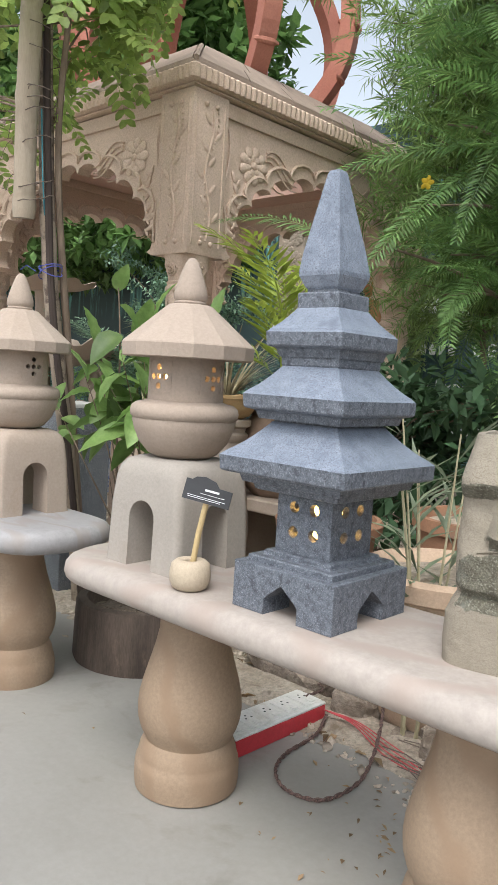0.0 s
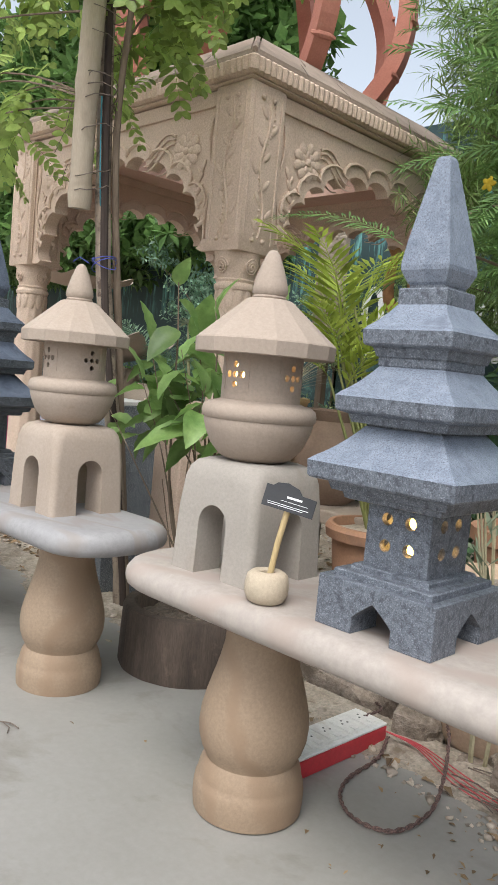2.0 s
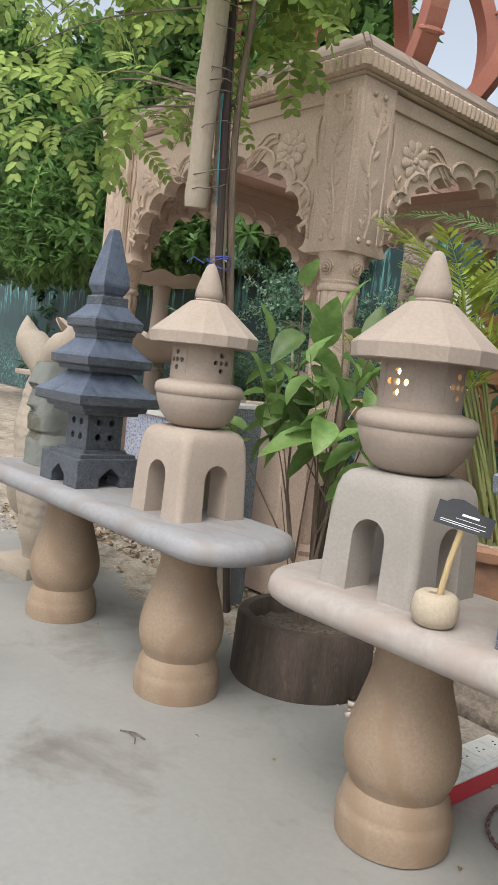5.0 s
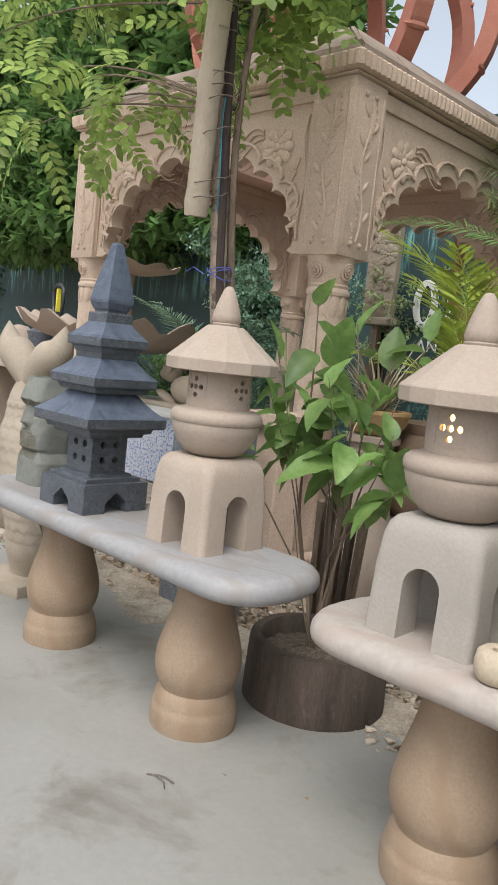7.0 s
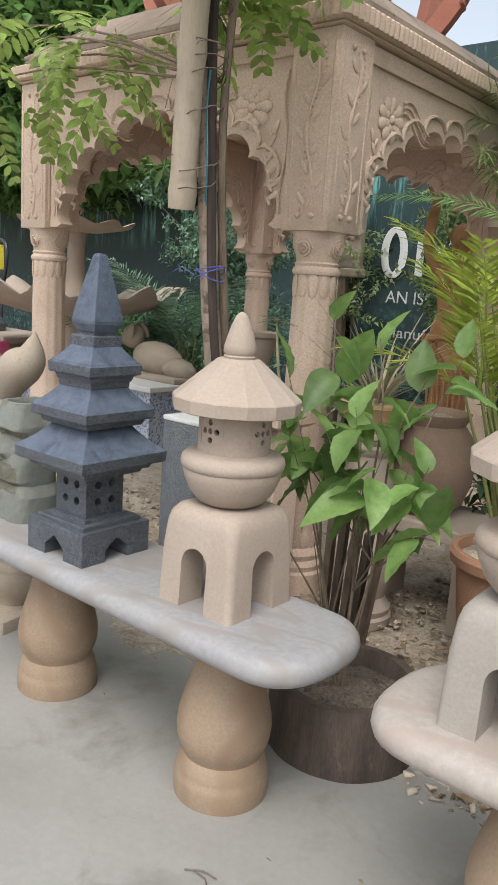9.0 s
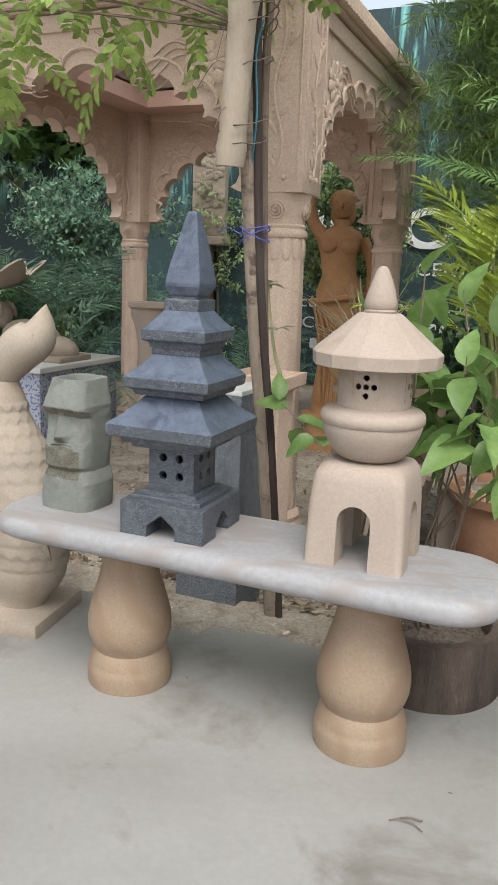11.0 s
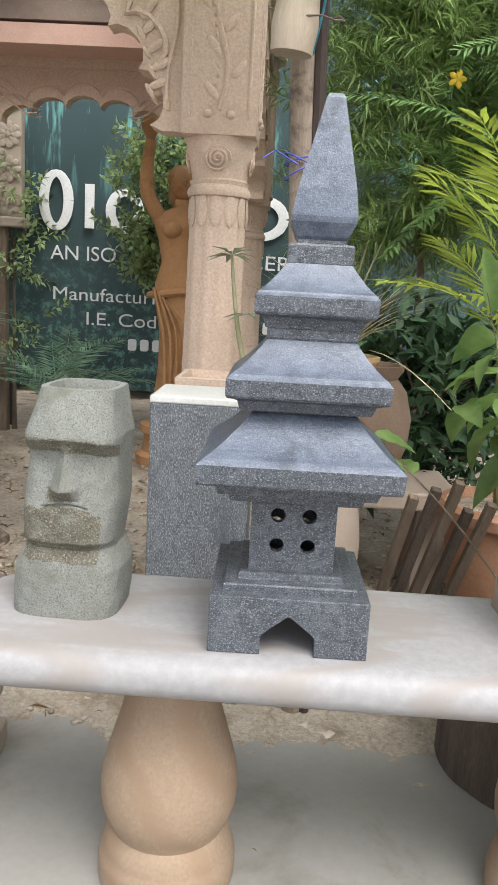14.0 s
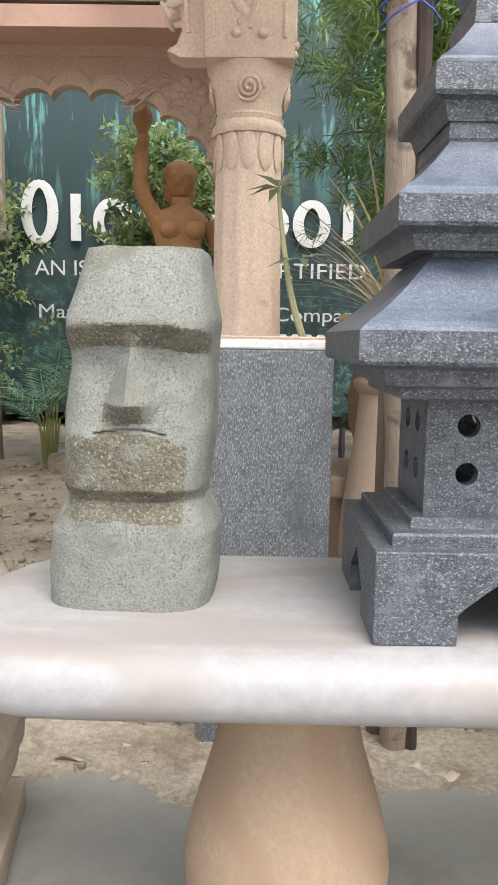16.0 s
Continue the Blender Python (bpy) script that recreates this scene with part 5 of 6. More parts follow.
for x in (-0.2, 0.2):
    part("support", box(x - 0.05, x + 0.05, -0.13, 0.13, 0, 0.33, 0.006), SAND, t)
pot("round_pot", (-1.705, 2.646, 0.355), [(0.10, 0), (0.14, 0.04), (0.165, 0.12), (0.17, 0.20), (0.15, 0.28), (0.12, 0.32), (0.135, 0.345), (0.14, 0.36), (0.125, 0.36), (0.11, 0.33)], BROWN_POT, "round dark brown clay pot", soil=(0.11, 0.335))

# palm in its pot
pot("terracotta_pot", (-1.28, 2.44, -0.03), [(0.11, 0), (0.125, 0.02), (0.15, 0.20), (0.165, 0.34), (0.185, 0.345), (0.19, 0.375), (0.18, 0.39), (0.165, 0.39), (0.155, 0.36)], TERRA, "orange terracotta pot with a thick rim", soil=(0.155, 0.362))


def palm(name, at, fronds, length, leaf, material, label, seed, up=(0.6, 2.2), pairs=22, droop=(0.25, 0.6), width=0.02, tall=0.8, low=0.35, lean=(0, 0)):
    random.seed(seed)
    t = thing(name, at, 0, label, "palm")
    crown, stems = Leaves(), bmesh.new()
    for i in range(fronds):
        a = math.tau * (i * 0.382) + random.uniform(-0.3, 0.3)
        h = random.uniform(low, 1.0) * length * tall
        root = Vector((0.03 * math.cos(a), 0.03 * math.sin(a), 0))
        top = Vector((0.12 * length * math.cos(a) + lean[0], 0.12 * length * math.sin(a) + lean[1], h))
        tube([root, (root + top) / 2 + Vector((0, 0, 0.02)), top], [0.008, 0.006, 0.004], 5, stems)
        way = Vector((math.cos(a), math.sin(a), random.uniform(*up)))
        crown.add(frond(length * random.uniform(0.8, 1.1), pairs, leaf, width, random.uniform(*droop), 55, 0.55, start=0.05), aim(top, way, random.uniform(-25, 25)))
    part("stalk", stems, surf(name + "_stalk", (0.15, 0.17, 0.05), (0.22, 0.22, 0.08), 0.6, 20, 90, 0.1), t)
    part("crown", crown.mesh("crown", material), material, t)
    return t


palm("areca_palm", (-1.28, 2.42, 0.33), 13, 0.30, 0.15, LEAF_PALM, "yellow-green areca palm in a terracotta pot", 4, (1.1, 3.2), 16, (0.3, 0.7), 0.015, 2.7, 0.55, (-0.10, -0.16))
palm("date_palm", (-4.45, 4.2, 0.0), 16, 0.95, 0.26, LEAF_BLUE, "dark blue-green feather palm beside the pavilion", 9, (0.4, 1.8), 34, (0.3, 0.7), 0.014)
palm("small_palm", (-3.25, 4.75, 0.0), 12, 0.5, 0.16, LEAF_BLUE, "low blue-green palm before the banner", 10, (0.3, 1.6), 26, (0.3, 0.8), 0.012)

# small planter with a seedling before the column
t = thing("square_planter", (-2.085, 2.22, -0.012), 0, "square pink stone planter on a tall foot", "planter")
part("foot", box(-0.08, 0.08, -0.07, 0.07, 0, 0.66, 0.006), PINK, t)
b = bmesh.new()
rings(b, [square_ring(h, z) for h, z in ((0.09, 0.655), (0.11, 0.67), (0.112, 0.71), (0.098, 0.712), (0.094, 0.69))])
part("tray", b, PINK, t, "square rim tray")
random.seed(31)
t = thing("seedling", (-2.05, 2.20, 0.685), 0, "thin seedling with pale green rosettes in a stone planter", "plant")
part("stem", tube(swept([(0.03, 0, 0), (0.0, 0, 0.10), (-0.02, 0, 0.22), (-0.03, 0, 0.31)], 5), [0.008 - 0.0003 * k for k in range(16)], 6), surf("seedling_stem", (0.25, 0.24, 0.13), (0.33, 0.31, 0.18), 0.7, 20, 90, 0.2), t)
lv = Leaves()
for p, k in (((-0.03, 0, 0.31), 11), ((0.02, -0.02, 0.17), 5)):
    for i in range(k):
        a = math.tau * i / k + random.uniform(-0.2, 0.2)
        lv.add(kite(random.uniform(0.06, 0.085), 0.02, 0.3), aim(p, (math.cos(a), math.sin(a), random.uniform(0, 0.6))))
part("leaves", lv.mesh("leaves", LEAF_PALE), LEAF_PALE, t)

# pots and reed behind the rose bench
pot("shallow_clay_pot", (-0.60, 2.02, -0.03), [(0.12, 0), (0.16, 0.06), (0.185, 0.20), (0.195, 0.36), (0.215, 0.37), (0.22, 0.41), (0.20, 0.42), (0.185, 0.38)], surf("buff_clay", (0.42, 0.30, 0.21), (0.50, 0.37, 0.27), 0.85, 6, 130, 0.3), "wide buff clay pot", soil=(0.185, 0.385))
pot("terracotta_trough", (-0.80, 2.62, -0.03), [(0.15, 0), (0.18, 0.10), (0.21, 0.40), (0.225, 0.41), (0.225, 0.45), (0.20, 0.45), (0.19, 0.42)], TERRA, "large terracotta pot with a broad rim", soil=(0.19, 0.42))
random.seed(41)
t = thing("reed_plant", (-0.575, 1.86, 0.0), 0, "tall pale reed with narrow grey-green leaves", "plant")
b, lv = bmesh.new(), Leaves()
for k in range(7):
    a = random.uniform(0, math.tau)
    tip = Vector((0.09 * math.cos(a) - 0.0, 0.07 * math.sin(a), random.uniform(0.6, 0.95)))
    line = swept([(0.02 * math.cos(a), 0.02 * math.sin(a), 0), tip * 0.5 + Vector((0.01, 0, 0)), tip], 6)
    tube(line, [0.005 * (1 - 0.6 * q / (len(line) - 1)) for q in range(len(line))], 5, b)
    for q in range(9):
        p = line[int(len(line) * (0.35 + 0.64 * q / 9))]
        c = random.uniform(0, math.tau)
        lv.add(kite(random.uniform(0.10, 0.2), 0.016, 0.25), aim(p, (math.cos(c), math.sin(c), random.uniform(0.4, 1.8))))
part("stem", b, surf("reed_stem", (0.30, 0.26, 0.16), (0.38, 0.34, 0.22), 0.7, 20, 90, 0.2), t)
part("leaves", lv.mesh("leaves", LEAF_PALE), LEAF_PALE, t)

# ---- trees ----


def tree(name, trunk, radius, tips, shape_maker, count, spread, material, label, seed, bark=BARK, bias=0.0, category="tree"):
    """A trunk along its points, limbs to the tips, and a crown of many leaves round the limbs."""
    random.seed(seed)
    t = thing(name, trunk[0], 0, label, category)
    o = Vector(trunk[0])
    line = [p - o for p in swept(trunk, 6)]
    wood = tube(line, [radius * (1 - 0.6 * k / (len(line) - 1)) for k in range(len(line))], 9)
    crown = Leaves()
    shapes = [shape_maker() for _ in range(5)]
    for i, tip in enumerate(tips):
        tip = Vector(tip) - o
        start = min(line, key=lambda p: (p - tip).length + 0.8 * max(0, p.z - tip.z + 0.15))
        mid_p = (start + tip) / 2 + Vector((random.uniform(-0.06, 0.06), random.uniform(-0.06, 0.06), 0.06))
        limb = swept([start, mid_p, tip], 6)
        tube(limb, [radius * 0.2 * (1 - 0.8 * k / (len(limb) - 1)) + 0.0014 for k in range(len(limb))], 5, wood)
        for k in range(count):
            p = limb[int(len(limb) * random.uniform(0.35, 0.999))] + ball_point(spread)
            a = random.uniform(0, math.tau)
            way = Vector((math.cos(a), math.sin(a), random.uniform(-0.7, 0.7) + bias))
            crown.add(random.choice(shapes), aim(p, way, random.uniform(-40, 40), random.uniform(0.7, 1.15)))
    part("trunk", wood, bark, t, "", True)
    part("crown", crown.mesh("crown", material), material, t)
    return t


random.seed(51)
tips = [(random.uniform(-4.1, -1.85), random.uniform(1.35, 2.3), 0) for _ in range(40)]
tips = [(x, y, 1.98 + 0.06 * max(0, x + 2.9) + 0.25 * random.random() + random.random() * 0.7 * min(1, (-1.75 - x) / 0.7)) for x, y, _ in tips]
tips += [(-1.98, 1.95, 1.88), (-2.2, 1.95, 1.85), (-2.06, 1.9, 1.95), (-3.05, 1.9, 1.82), (-3.4, 1.8, 1.75), (-2.75, 1.75, 1.80), (-2.9, 1.5, 1.82), (-2.95, 1.6, 1.78), (-1.80, 1.85, 2.12), (-1.95, 1.7, 2.25), (-1.75, 2.2, 2.3)]
tree("young_tree", [(-1.90, 1.87, -0.03), (-1.915, 1.78, 0.8), (-1.91, 1.70, 1.5), (-1.90, 1.72, 2.1), (-2.1, 1.8, 2.7)], 0.016, tips,
     lambda: frond(random.uniform(0.24, 0.34), 8, 0.066, 0.029, random.uniform(0.2, 0.7), 65, 0.35, start=0.1, stem=0.0018, leaflet=oval), 6, 0.14, LEAF_BRIGHT, "slender young tree with bright feathery leaves beside a stake", 52, bias=-0.25)

random.seed(61)
tips = [(random.uniform(-1.30, 0.1), random.uniform(2.5, 3.5), random.uniform(1.05, 2.9)) for _ in range(52)]
tree("feathery_tree", [(-0.85, 3.45, -0.05), (-0.9, 3.35, 0.8), (-1.0, 3.2, 1.7), (-0.95, 3.2, 2.8)], 0.05, tips,
     lambda: frond(random.uniform(0.42, 0.62), 34, 0.085, 0.009, random.uniform(0.2, 0.5), 68, 0.45, start=0.08, stem=0.0028), 6, 0.2, LEAF_MID, "dense tree with long fern-like feathery leaves", 62, bias=0.0)


def whorl():
    out = []
    for i in range(16):
        a = i * 2.4
        out.append(moved(kite(random.uniform(0.07, 0.11), 0.0085, 0.35), aim((0.006 * i, 0, 0), (0.55 + 0.03 * i, math.cos(a), math.sin(a)))))
    return join_shapes(out)


random.seed(71)
tips = [(random.uniform(-1.90, -0.7), random.uniform(3.15, 4.3), random.uniform(1.20, 2.9)) for _ in range(76)]
tree("oleander_bush", [(-1.35, 3.75, -0.05), (-1.35, 3.7, 0.7), (-1.4, 3.65, 1.5), (-1.35, 3.7, 2.4)], 0.02, tips, whorl, 32, 0.22, LEAF_FINE, "tall bush with narrow light green leaves", 72, bias=0.2, category="bush")
b = bmesh.new()
t = thing("yellow_flower", (-1.405, 3.13, 1.66), 0, "yellow trumpet flower on the oleander bush", "flower")
for i in range(5):
    a = math.tau * i / 5
    blob(b, (0.016 * math.cos(a), -0.012, 0.016 * math.sin(a)), (0.017, 0.004, 0.011), (0, -math.degrees(a), 0), 8)
part("petals", b, YELLOW, t, "", True)


def oval_spray(n=12, size=0.05, w=0.026):
    out = []
    for i in range(n):
        a = i * 2.4
        out.append(moved(kite(size * random.uniform(0.7, 1.2), w, 0.2), aim((0.014 * i, 0, 0), (0.6, math.cos(a), math.sin(a)))))
    return join_shapes(out)


def bush(name, at, box_x, box_y, box_z, count, material, label, seed, spray=None, n_tips=26, spread=0.16):
    random.seed(seed)
    tips = [(random.uniform(*box_x), random.uniform(*box_y), random.uniform(*box_z)) for _ in range(n_tips)]
    tree(name, [at, (at[0], at[1], box_z[0] * 0.5), (at[0], at[1], (box_z[0] + box_z[1]) / 2)], 0.018, tips, spray or (lambda: oval_spray()), count, spread, material, label, seed + 1, bias=0.2, category="bush")


bush("round_leaved_bush", (-4.75, 4.75, -0.03), (-5.5, -3.95), (4.4, 5.2), (0.5, 1.75), 26, LEAF_BLUE, "round-leaved blue-green bush behind the pavilion", 81, n_tips=40)
bush("statue_bush", (-2.60, 4.85, -0.03), (-2.90, -2.32), (4.65, 5.0), (0.98, 1.80), 26, LEAF_STATUE, "small-leaved bush behind the brown statue", 83, n_tips=24, spread=0.12)
bush("banner_bush", (-3.62, 5.05, -0.03), (-3.72, -3.50), (4.95, 5.1), (0.4, 1.75), 5, LEAF_STATUE, "thin climbing bush before the banner", 85, n_tips=14)
bush("left_bush", (-5.2, 4.9, -0.03), (-6.2, -4.6), (4.4, 5.4), (0.3, 0.75), 24, LEAF_MID, "low green bush along the yard fence", 87, n_tips=30, spread=0.2)
bush("low_bush", (-1.45, 3.0, -0.03), (-1.7, -0.6), (2.75, 3.3), (0.25, 0.85), 14, LEAF_DARK, "low dark green bush", 89, lambda: oval_spray(9, 0.09, 0.035), 22)


def far_trees(name, x0, x1, y0, y1, z0, z1, n, material, label, seed, size=0.16):
    random.seed(seed)
    lv = Leaves()
    shape = [oval_spray(10, size, size * 0.45) for _ in range(5)]
    for i in range(n):
        x, y = random.uniform(x0, x1), random.uniform(y0, y1)
        top = z1 * (0.7 + 0.45 * noise.noise(Vector((x * 0.5, y * 0.5, seed))))
        z = z0 + (top - z0) * random.random() ** 0.8
        a = random.uniform(0, math.tau)
        lv.add(random.choice(shape), aim((x, y, z), (math.cos(a), math.sin(a), random.uniform(-0.3, 0.8)), 0, random.uniform(0.8, 1.8)))
    return tagged(part(name, lv.mesh(name, material), material), label, "trees", kind="stuff")


far_trees("far_trees", -14, 6, 6.8, 9.0, 0.0, 3.6, 9000, LEAF_DARK, "dark wall of garden trees beyond the fence", 91)
far_trees("left_trees", -12.5, -5.0, 4.4, 6.4, 1.8, 6.6, 10500, LEAF_MID, "overhanging green trees beside the yard", 93, 0.12)
far_trees("right_trees", 1.2, 6, 3.5, 7.0, 0.0, 3.2, 3000, LEAF_DARK, "dark trees at the side of the yard", 95)

# ---- statue with a raised torch ----
b = bmesh.new()
lathe([(0.19, 0.0), (0.19, 0.05), (0.16, 0.07), (0.15, 0.16), (0.17, 0.18), (0.17, 0.22), (0.10, 0.225)], 24, b)
body = [(0.12, 0.10, 0.0, 0.22), (0.11, 0.10, 0.0, 0.35), (0.105, 0.10, 0.015, 0.55), (0.12, 0.115, 0.03, 0.75), (0.145, 0.12, 0.03, 0.92), (0.14, 0.11, 0.02, 1.0), (0.092, 0.08, 0.0, 1.12), (0.10, 0.095, -0.01, 1.24), (0.128, 0.085, -0.01, 1.34), (0.10, 0.07, 0.0, 1.38), (0.045, 0.045, 0.0, 1.41), (0.04, 0.042, 0.0, 1.45)]
rings(b, [[(ox + rx * math.cos(a) * (1 + 0.05 * math.sin(5 * a) * (z < 1)), ry * math.sin(a), z) for a in np.linspace(0, math.tau, 33)[:-1]] for rx, ry, ox, z in body])
blob(b, (0.0, -0.005, 1.535), (0.062, 0.07, 0.085), seg=16)
blob(b, (0.0, 0.025, 1.565), (0.078, 0.075, 0.072), seg=14)
blob(b, (0.0, 0.05, 1.49), (0.07, 0.05, 0.09), seg=14)
blob(b, (0.0, -0.073, 1.53), (0.010, 0.014, 0.022), seg=10)
for s in (-1, 1):
    blob(b, (0.052 * s, -0.075, 1.285), (0.046, 0.042, 0.046), seg=14)
    blob(b, (0.024 * s, -0.06, 1.553), (0.014, 0.010, 0.006), seg=8)
tube([(0.16 * math.cos(a) + 0.02, 0.13 * math.sin(a), 0.97 + 0.03 * math.cos(a)) for a in np.linspace(0, math.tau, 25)], 0.02, 7, b)
tube(swept([(-0.10, 0, 1.34), (-0.165, -0.02, 1.47), (-0.17, -0.02, 1.62), (-0.155, -0.01, 1.74)], 5), [0.038 - 0.0009 * k for k in range(16)], 10, b)
tube(swept([(0.11, 0, 1.34), (0.17, 0.01, 1.2), (0.175, -0.02, 1.05), (0.15, -0.05, 0.93)], 5), [0.037 - 0.0009 * k for k in range(16)], 10, b)
lathe([(0.015, 1.68), (0.022, 1.76), (0.04, 1.80), (0.042, 1.83), (0.03, 1.87), (0.008, 1.93)], 14, b, (-0.16, -0.01))
for k in range(7):
    tube(swept([(-0.13 + 0.02 * k, -0.10, 0.98 - 0.02 * k), (-0.08 + 0.03 * k, -0.118, 0.72), (-0.06 + 0.022 * k, -0.10, 0.30)], 5), 0.007, 6, b)
me = mesh_of(b, "statue", True)
me.materials.append(STATUE)
ob = new("statue", me)
ob.matrix_world = pose(-2.50, 4.40, -0.03, 0, 0, 12) @ Matrix.Diagonal((1.12, 1.1, 0.955, 1))
tagged(ob, "rust-brown standing stone figure raising a torch", "statue")

# ---- the yard on the left: pool, fountain, sculptures ----
MOSAIC = surf("blue_white_mosaic", (0.36, 0.38, 0.42), (0.47, 0.49, 0.52), 0.35, 9, 60, 0.1, speck=(0.12, 0.16, 0.34), speck_scale=60, speck_at=(0.54, 0.56))
t = thing("pool", (-4.55, 3.75, -0.03), 0, "raised pool faced with blue and white mosaic", "pool")
part("side", box(-0.75, 0.62, -0.4, 0.4, 0, 0.45, 0.004), MOSAIC, t)
part("coping", box(-0.78, 0.65, -0.43, 0.43, 0.4505, 0.485, 0.006), WHITE, t, "pale stone coping")
b = bmesh.new()
blob(b, (0.05, 0, 0.12), (0.22, 0.12, 0.115), (0, 6, 0), 16)
blob(b, (0.25, 0, 0.07), (0.14, 0.10, 0.075), (0, 10, 0), 14)
blob(b, (-0.2, 0, 0.25), (0.085, 0.07, 0.085), (0, 30, 0), 14)
blob(b, (-0.27, 0, 0.22), (0.05, 0.045, 0.04), (0, 30, 0), 12)
for s in (-1, 1):
    blob(b, (-0.16, 0.06 * s, 0.29), (0.035, 0.015, 0.06), (20 * s, -20, 0), 10)
    blob(b, (-0.16, 0.07 * s, 0.06), (0.12, 0.035, 0.035), (0, 20, 0), 10)
box(-0.38, 0.38, -0.16, 0.16, -0.005, 0.03, 0.008, b)
me = mesh_of(b, "animal_sculpture", True)
me.materials.append(FISH)
ob = new("animal_sculpture", me)
ob.matrix_world = pose(-4.32, 3.72, 0.459)
tagged(ob, "cream stone sculpture of a resting animal", "sculpture")


def scallop_bowl(r, z0, z1, n=12):
    b = bmesh.new()
    seg, loops = 72, []
    for u, w in ((0.12, 0), (0.45, 0.12), (0.8, 0.5), (0.97, 0.85), (1.0, 1.0), (0.96, 1.0), (0.75, 0.6), (0.3, 0.25)):
        loops.append([(r * u * (1 + 0.05 * w * math.cos(n * a)) * math.cos(a), r * u * (1 + 0.05 * w * math.cos(n * a)) * math.sin(a), z0 + (z1 - z0) * (w + 0.25 * w * w * math.cos(n * a))) for a in np.linspace(0, math.tau, seg + 1)[:-1]])
    return rings(b, loops)


t = thing("tiered_fountain", (-5.05, 3.62, 0.455), 0, "buff stone two-tiered fountain with scalloped bowls", "fountain")
part("stem", lathe([(0.14, 0), (0.15, 0.04), (0.08, 0.08), (0.07, 0.3), (0.11, 0.5), (0.07, 0.58), (0.06, 0.8), (0.075, 0.98), (0.03, 1.01), (0.04, 1.03), (0.01, 1.06)], 24), SAND, t, "", True)
part("lower_bowl", scallop_bowl(0.76, 0.34, 0.55, 14), SAND, t, "", True)
part("upper_bowl", scallop_bowl(0.40, 0.93, 1.0, 10), SAND, t, "", True)

b = bmesh.new()
blob(b, (0, 0, 0.17), (0.17, 0.17, 0.17), seg=40)
for v in b.verts:
    v.co += (v.co - Vector((0, 0, 0.17))).normalized() * 0.005 * math.sin(v.co.z * 240)
me = mesh_of(b, "stone_ball", True)
me.materials.append(SAND)
ob = new("stone_ball", me)
ob.matrix_world = pose(-6.74, 3.7, 0.589)
tagged(ob, "grooved buff stone ball on a stone table", "ball")
t = thing("stone_table", (-6.45, 3.75, -0.03), 0, "long low buff stone table", "table")
part("tabletop", box(-0.75, 0.75, -0.3, 0.3, 0.57, 0.62, 0.01), SAND, t)
for x in (-0.5, 0.5):
    part("leg", box(x - 0.12, x + 0.12, -0.22, 0.22, 0, 0.57, 0.01), SAND, t)
b = bmesh.new()
lathe([(0.16, 0), (0.17, 0.06), (0.14, 0.10), (0.10, 0.14), (0.105, 0.24), (0.12, 0.29), (0.05, 0.33), (0.045, 0.35)], 20, b)
blob(b, (0, 0, 0.40), (0.065, 0.065, 0.075), seg=14)
me = mesh_of(b, "seated_figure", True)
me.materials.append(BASALT)
ob = new("seated_figure", me)
ob.matrix_world = pose(-6.36, 3.7, 0.589)
tagged(ob, "dark stone seated figure on a stone table", "statue")
t = thing("pink_stool", (-5.30, 3.1, -0.03), 20, "bright pink plastic stool", "stool")
b = bmesh.new()
rings(b, [square_ring(h, z) for h, z in ((0.12, 0.0), (0.09, 0.60), (0.085, 0.635), (0.07, 0.64))])
part("body", b, PINK_PLASTIC, t)
t = thing("hand_trolley", (-6.85, 4.15, -0.03), -15, "black metal hand trolley with a looped handle", "trolley")
b = bmesh.new()
tube(swept([(0, 0, 0.05), (0, 0, 0.9), (-0.14, 0, 1.15), (-0.15, 0, 1.33), (0, 0, 1.38), (0.15, 0, 1.33), (0.14, 0, 1.15), (0, 0, 0.9)], 6), 0.017, 8, b)
part("handle", b, BLACK_METAL, t)
part("grip", box(-0.02, 0.02, -0.02, 0.02, 1.12, 1.34, 0.004), surf("yellow_plastic", (0.6, 0.5, 0.03), (0.66, 0.56, 0.05), 0.5, 9, 90, 0), t, "yellow lever")
part("foot", box(-0.2, 0.2, -0.3, 0.05, 0.0, 0.06, 0.005), BLACK_METAL, t)

# carved cream panel leaning by the banner, and an urn
t = thing("carved_panel", (-3.66, 4.96, -0.03), 0, "cream carved stone panel with a moulded frame", "panel")
b = box(-0.13, 0.13, -0.03, 0.03, 1.3, 2.04, 0.006)
for k in range(7):
    rosette(b, 0.05 * (-1) ** k, 1.38 + 0.095 * k, 0.075, -0.034)
box(-0.15, 0.15, -0.05, 0.05, 1.24, 1.30, 0.01, b)
part("slab", b, FISH, t)
part("stand", box(-0.03, 0.03, -0.03, 0.03, 0, 1.24, 0.004), BARK, t)
pot("stone_urn", (-3.40, 3.7, -0.03), [(0.13, 0), (0.13, 0.10), (0.09, 0.14), (0.075, 0.22), (0.085, 0.4), (0.075, 0.62), (0.09, 0.72), (0.12, 0.80), (0.115, 0.83), (0.135, 0.845), (0.135, 0.87), (0.10, 0.87)], SAND, "buff stone urn pedestal", "urn")

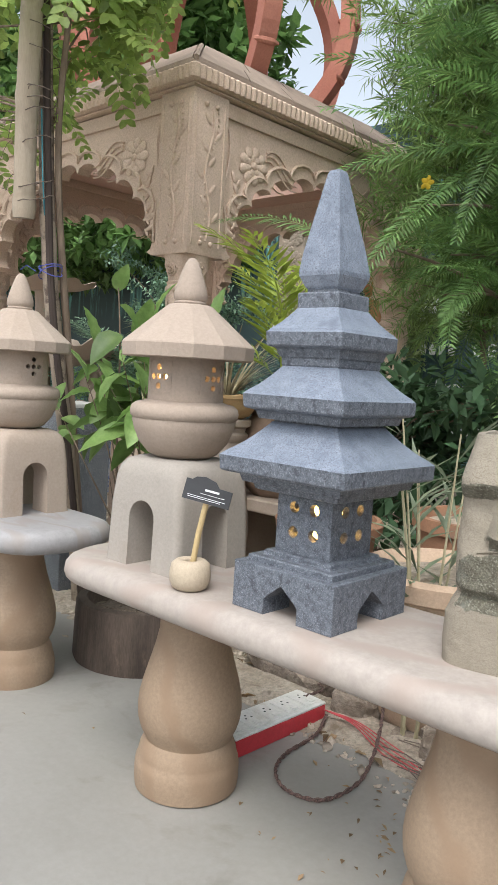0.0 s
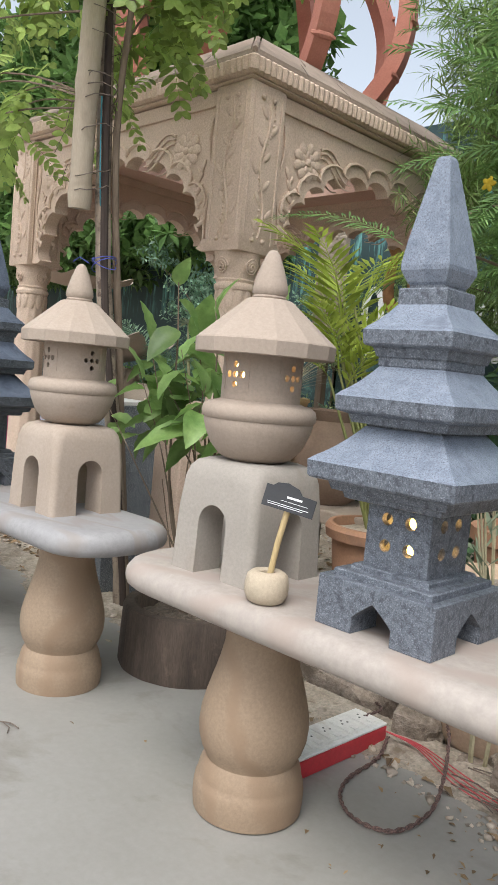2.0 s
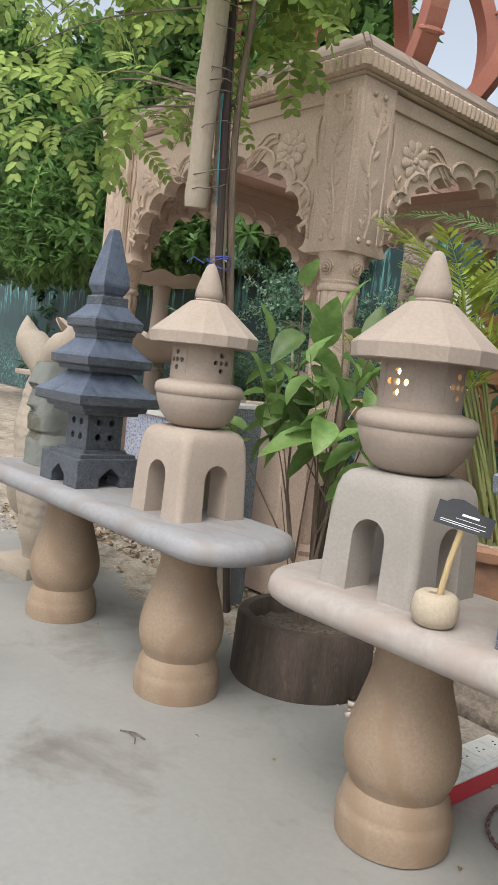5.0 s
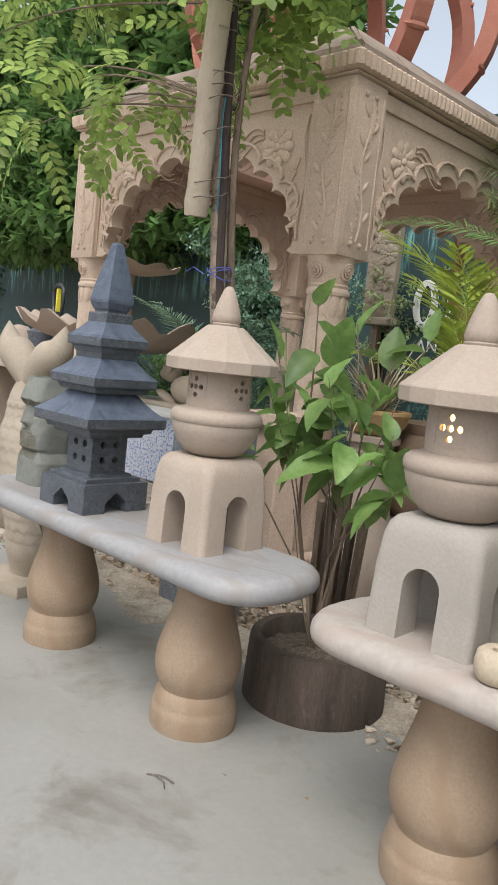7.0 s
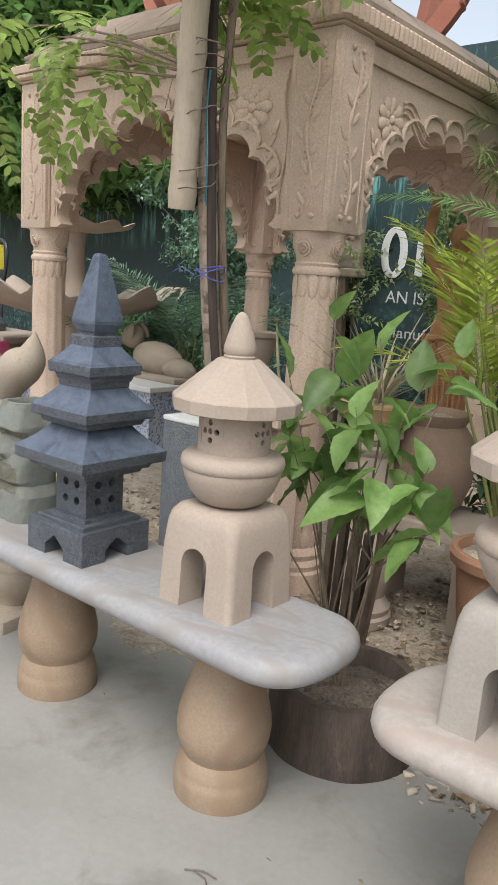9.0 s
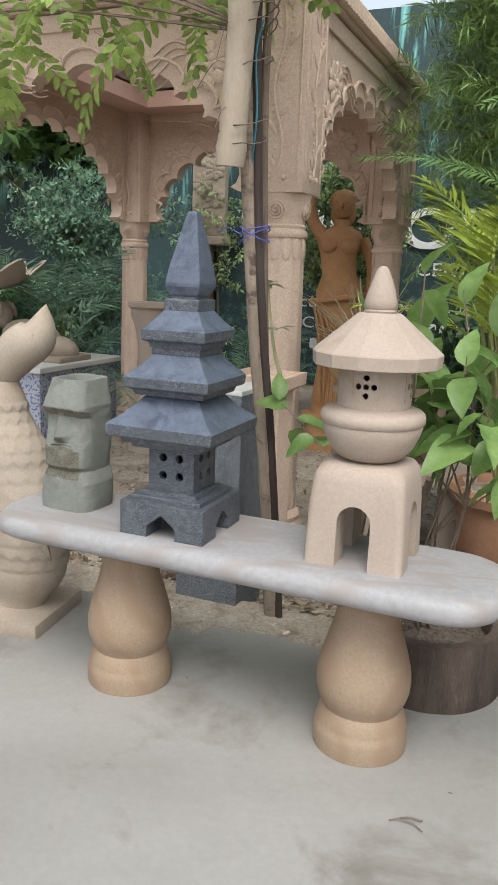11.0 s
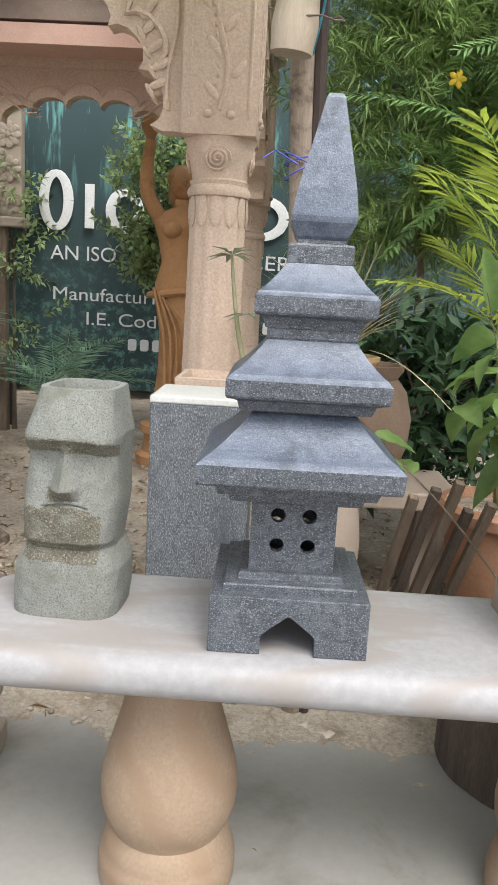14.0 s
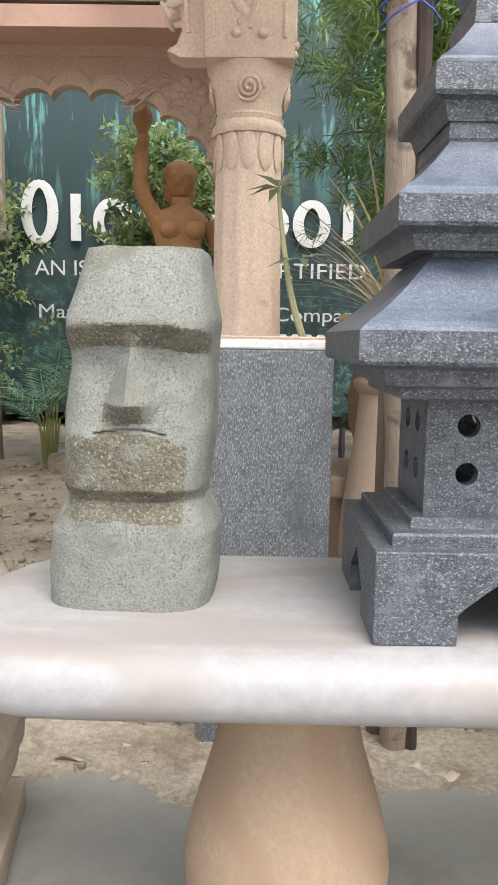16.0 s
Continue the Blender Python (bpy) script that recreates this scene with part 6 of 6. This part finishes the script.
# ---- extension board, cables and stones under the rose bench ----
t = thing("extension_board", (-0.822, 1.632, 0.0), -1.5, "dusty white extension board with red sides", "extension board")
part("case", box(-0.047, 0.047, -0.155, 0.155, 0.0, 0.040, 0.003), RED_PLASTIC, t, "red plastic case")
face = part("face", box(-0.047, 0.047, -0.155, 0.155, 0.0405, 0.047, 0.002), WHITE_PLASTIC, t, "dusty white top")
for k in range(5):
    y = -0.125 + 0.0625 * k
    b = box(-0.036, 0.036, y - 0.027, y + 0.027, 0.0472, 0.0492, 0.001)
    sock = part("socket", b, WHITE_PLASTIC, face)
    b = bmesh.new()
    for x, dy in ((-0.006, -0.009), (-0.006, 0.009), (-0.018, 0.0)):
        lathe([(0.0028, 0.0488), (0.0028, 0.0496)], 8, b, (x, y + dy))
    part("pin_hole", b, DARK, sock)
    part("switch", box(0.012, 0.03, y - 0.008, y + 0.008, 0.0488, 0.0515, 0.001), WHITE_PLASTIC, sock)


def cable(name, pts, r, material, label, twist=False):
    line = swept([(x - 0.05, y + 0.077, z) for x, y, z in pts], 14)
    b = bmesh.new()
    if twist:
        for s in (0, math.pi):
            tube([p + Vector((r * 0.7 * math.cos(k * 0.9 + s), 0, r * 0.7 * math.sin(k * 0.9 + s))) for k, p in enumerate(line)], r * 0.75, 5, b)
    else:
        tube(line, r, 5, b)
    ob = part(name, b, material, None, "", True)
    return tagged(ob, label, "cable")


cable("twisted_cable", [(-0.71, 1.70, 0.02), (-0.68, 1.62, 0.006), (-0.668, 1.50, 0.006), (-0.635, 1.425, 0.006), (-0.57, 1.385, 0.006), (-0.50, 1.41, 0.006), (-0.49, 1.52, 0.006), (-0.53, 1.64, 0.02), (-0.585, 1.75, 0.05), (-0.62, 1.80, 0.06)], 0.0036, CABLE, "brown twisted cloth cable looped on the floor", True)
cable("twisted_cable", [(-0.77, 1.69, 0.05), (-0.80, 1.80, 0.03), (-0.90, 1.86, 0.01), (-1.05, 1.88, 0.01)], 0.003, CABLE, "brown twisted cloth cable running over soil", True)
for k in range(4):
    cable("red_wire", [(-0.72, 1.70, 0.03), (-0.64, 1.71 + 0.006 * k, 0.02), (-0.52, 1.66 + 0.012 * k, 0.008 + 0.003 * k), (-0.40, 1.64 + 0.01 * k, 0.008), (-0.28, 1.64 - 0.01 * k, 0.01)], 0.0015, WIRE_RED, "thin red wire on the floor")


def rock(at, size, seed, turn=0, material=ROCK, label="rough brown stone on the soil"):
    b = bmesh.new()
    bmesh.ops.create_icosphere(b, subdivisions=3, radius=1.0)
    for v in b.verts:
        n = noise.noise(v.co * 1.1 + Vector((seed, 0, 0))) * 0.45 + noise.noise(v.co * 3 + Vector((0, seed, 0))) * 0.16
        f = 1 + n
        v.co = Vector((max(-0.8, min(0.8, v.co.x * f)) * size[0], max(-0.8, min(0.8, v.co.y * f)) * size[1], max(-0.7, min(0.75, v.co.z * f)) * size[2]))
    me = mesh_of(b, "rock")
    me.materials.append(material)
    o = new("rock", me)
    o.matrix_world = pose(*at, 0, 0, turn)
    return tagged(o, label, "rock", "loose stones")


for k, (x, y, z, sx, sy, sz, rz) in enumerate(((-1.03, 1.99, 0.02, 0.20, 0.11, 0.085, -8), (-0.74, 1.88, 0.02, 0.075, 0.06, 0.07, 20), (-0.59, 1.87, 0.0, 0.075, 0.055, 0.022, 40), (-0.46, 1.84, 0.02, 0.075, 0.06, 0.06, 10),
                                               (-0.83, 2.07, 0.02, 0.10, 0.08, 0.08, 0), (-1.20, 2.12, 0.0, 0.10, 0.07, 0.06, 70), (-0.66, 2.02, 0.02, 0.08, 0.06, 0.05, 0), (-1.83, 1.83, -0.005, 0.075, 0.035, 0.028, 15), (-1.60, 1.90, -0.01, 0.05, 0.035, 0.025, 50),
                                               (-2.36, 2.05, -0.02, 0.07, 0.045, 0.03, 0), (-2.28, 2.5, -0.02, 0.08, 0.06, 0.03, 0), (-2.95, 2.9, -0.01, 0.07, 0.05, 0.04, 0), (-3.15, 4.6, 0.02, 0.08, 0.06, 0.08, 0), (-2.5, 2.35, -0.01, 0.07, 0.04, 0.02, 30),
                                               (-2.31, 1.87, -0.004, 0.055, 0.03, 0.014, 20), (-2.05, 1.79, 0.0, 0.03, 0.02, 0.014, 70), (-0.52, 1.93, 0.02, 0.09, 0.07, 0.06, 60))):
    rock((x, y, z), (sx, sy, sz), k * 3.7, rz)
random.seed(77)
b = bmesh.new()
for k in range(26):
    a = random.uniform(-0.5, 0.3)
    p = Vector((random.uniform(-0.58, -0.38), random.uniform(1.70, 1.80), 0.006 + 0.001 * k))
    tube([p, p + Vector((0.06, 0.02 * a, 0.006)), p + Vector((0.11, 0.09 * a, 0.0))], 0.0016, 4, b)
tagged(part("dry_twigs", b, WIRE), "heap of thin dry twigs and straw on the floor", "twigs", kind="stuff")
b = bmesh.new()
tube(swept([(-1.345, 1.105, 0.009), (-1.315, 1.125, 0.011), (-1.285, 1.13, 0.009)], 4), 0.0018, 4, b)
tube([(-1.33, 1.115, 0.010), (-1.30, 1.115, 0.010), (-1.28, 1.10, 0.009)], 0.0014, 4, b)
tagged(part("twig", b, WIRE), "small dry twig lying on the concrete floor", "twig")

# slats stacked behind the stake
t = thing("slat_pile", (-1.63, 2.08, -0.03), 0, "leaning pile of thin brown wooden slats", "slats")
random.seed(12)
for k in range(5):
    x = -0.10 + 0.034 * k
    part("slat", box(x, x + 0.022, -0.012, 0.012, 0.0, 0.52 + 0.03 * (k % 3), 0.002), WOOD if k % 2 else BARK, t, at=pose(0, 0, 0, 14, 10 + 3 * k * 0.3, 0))
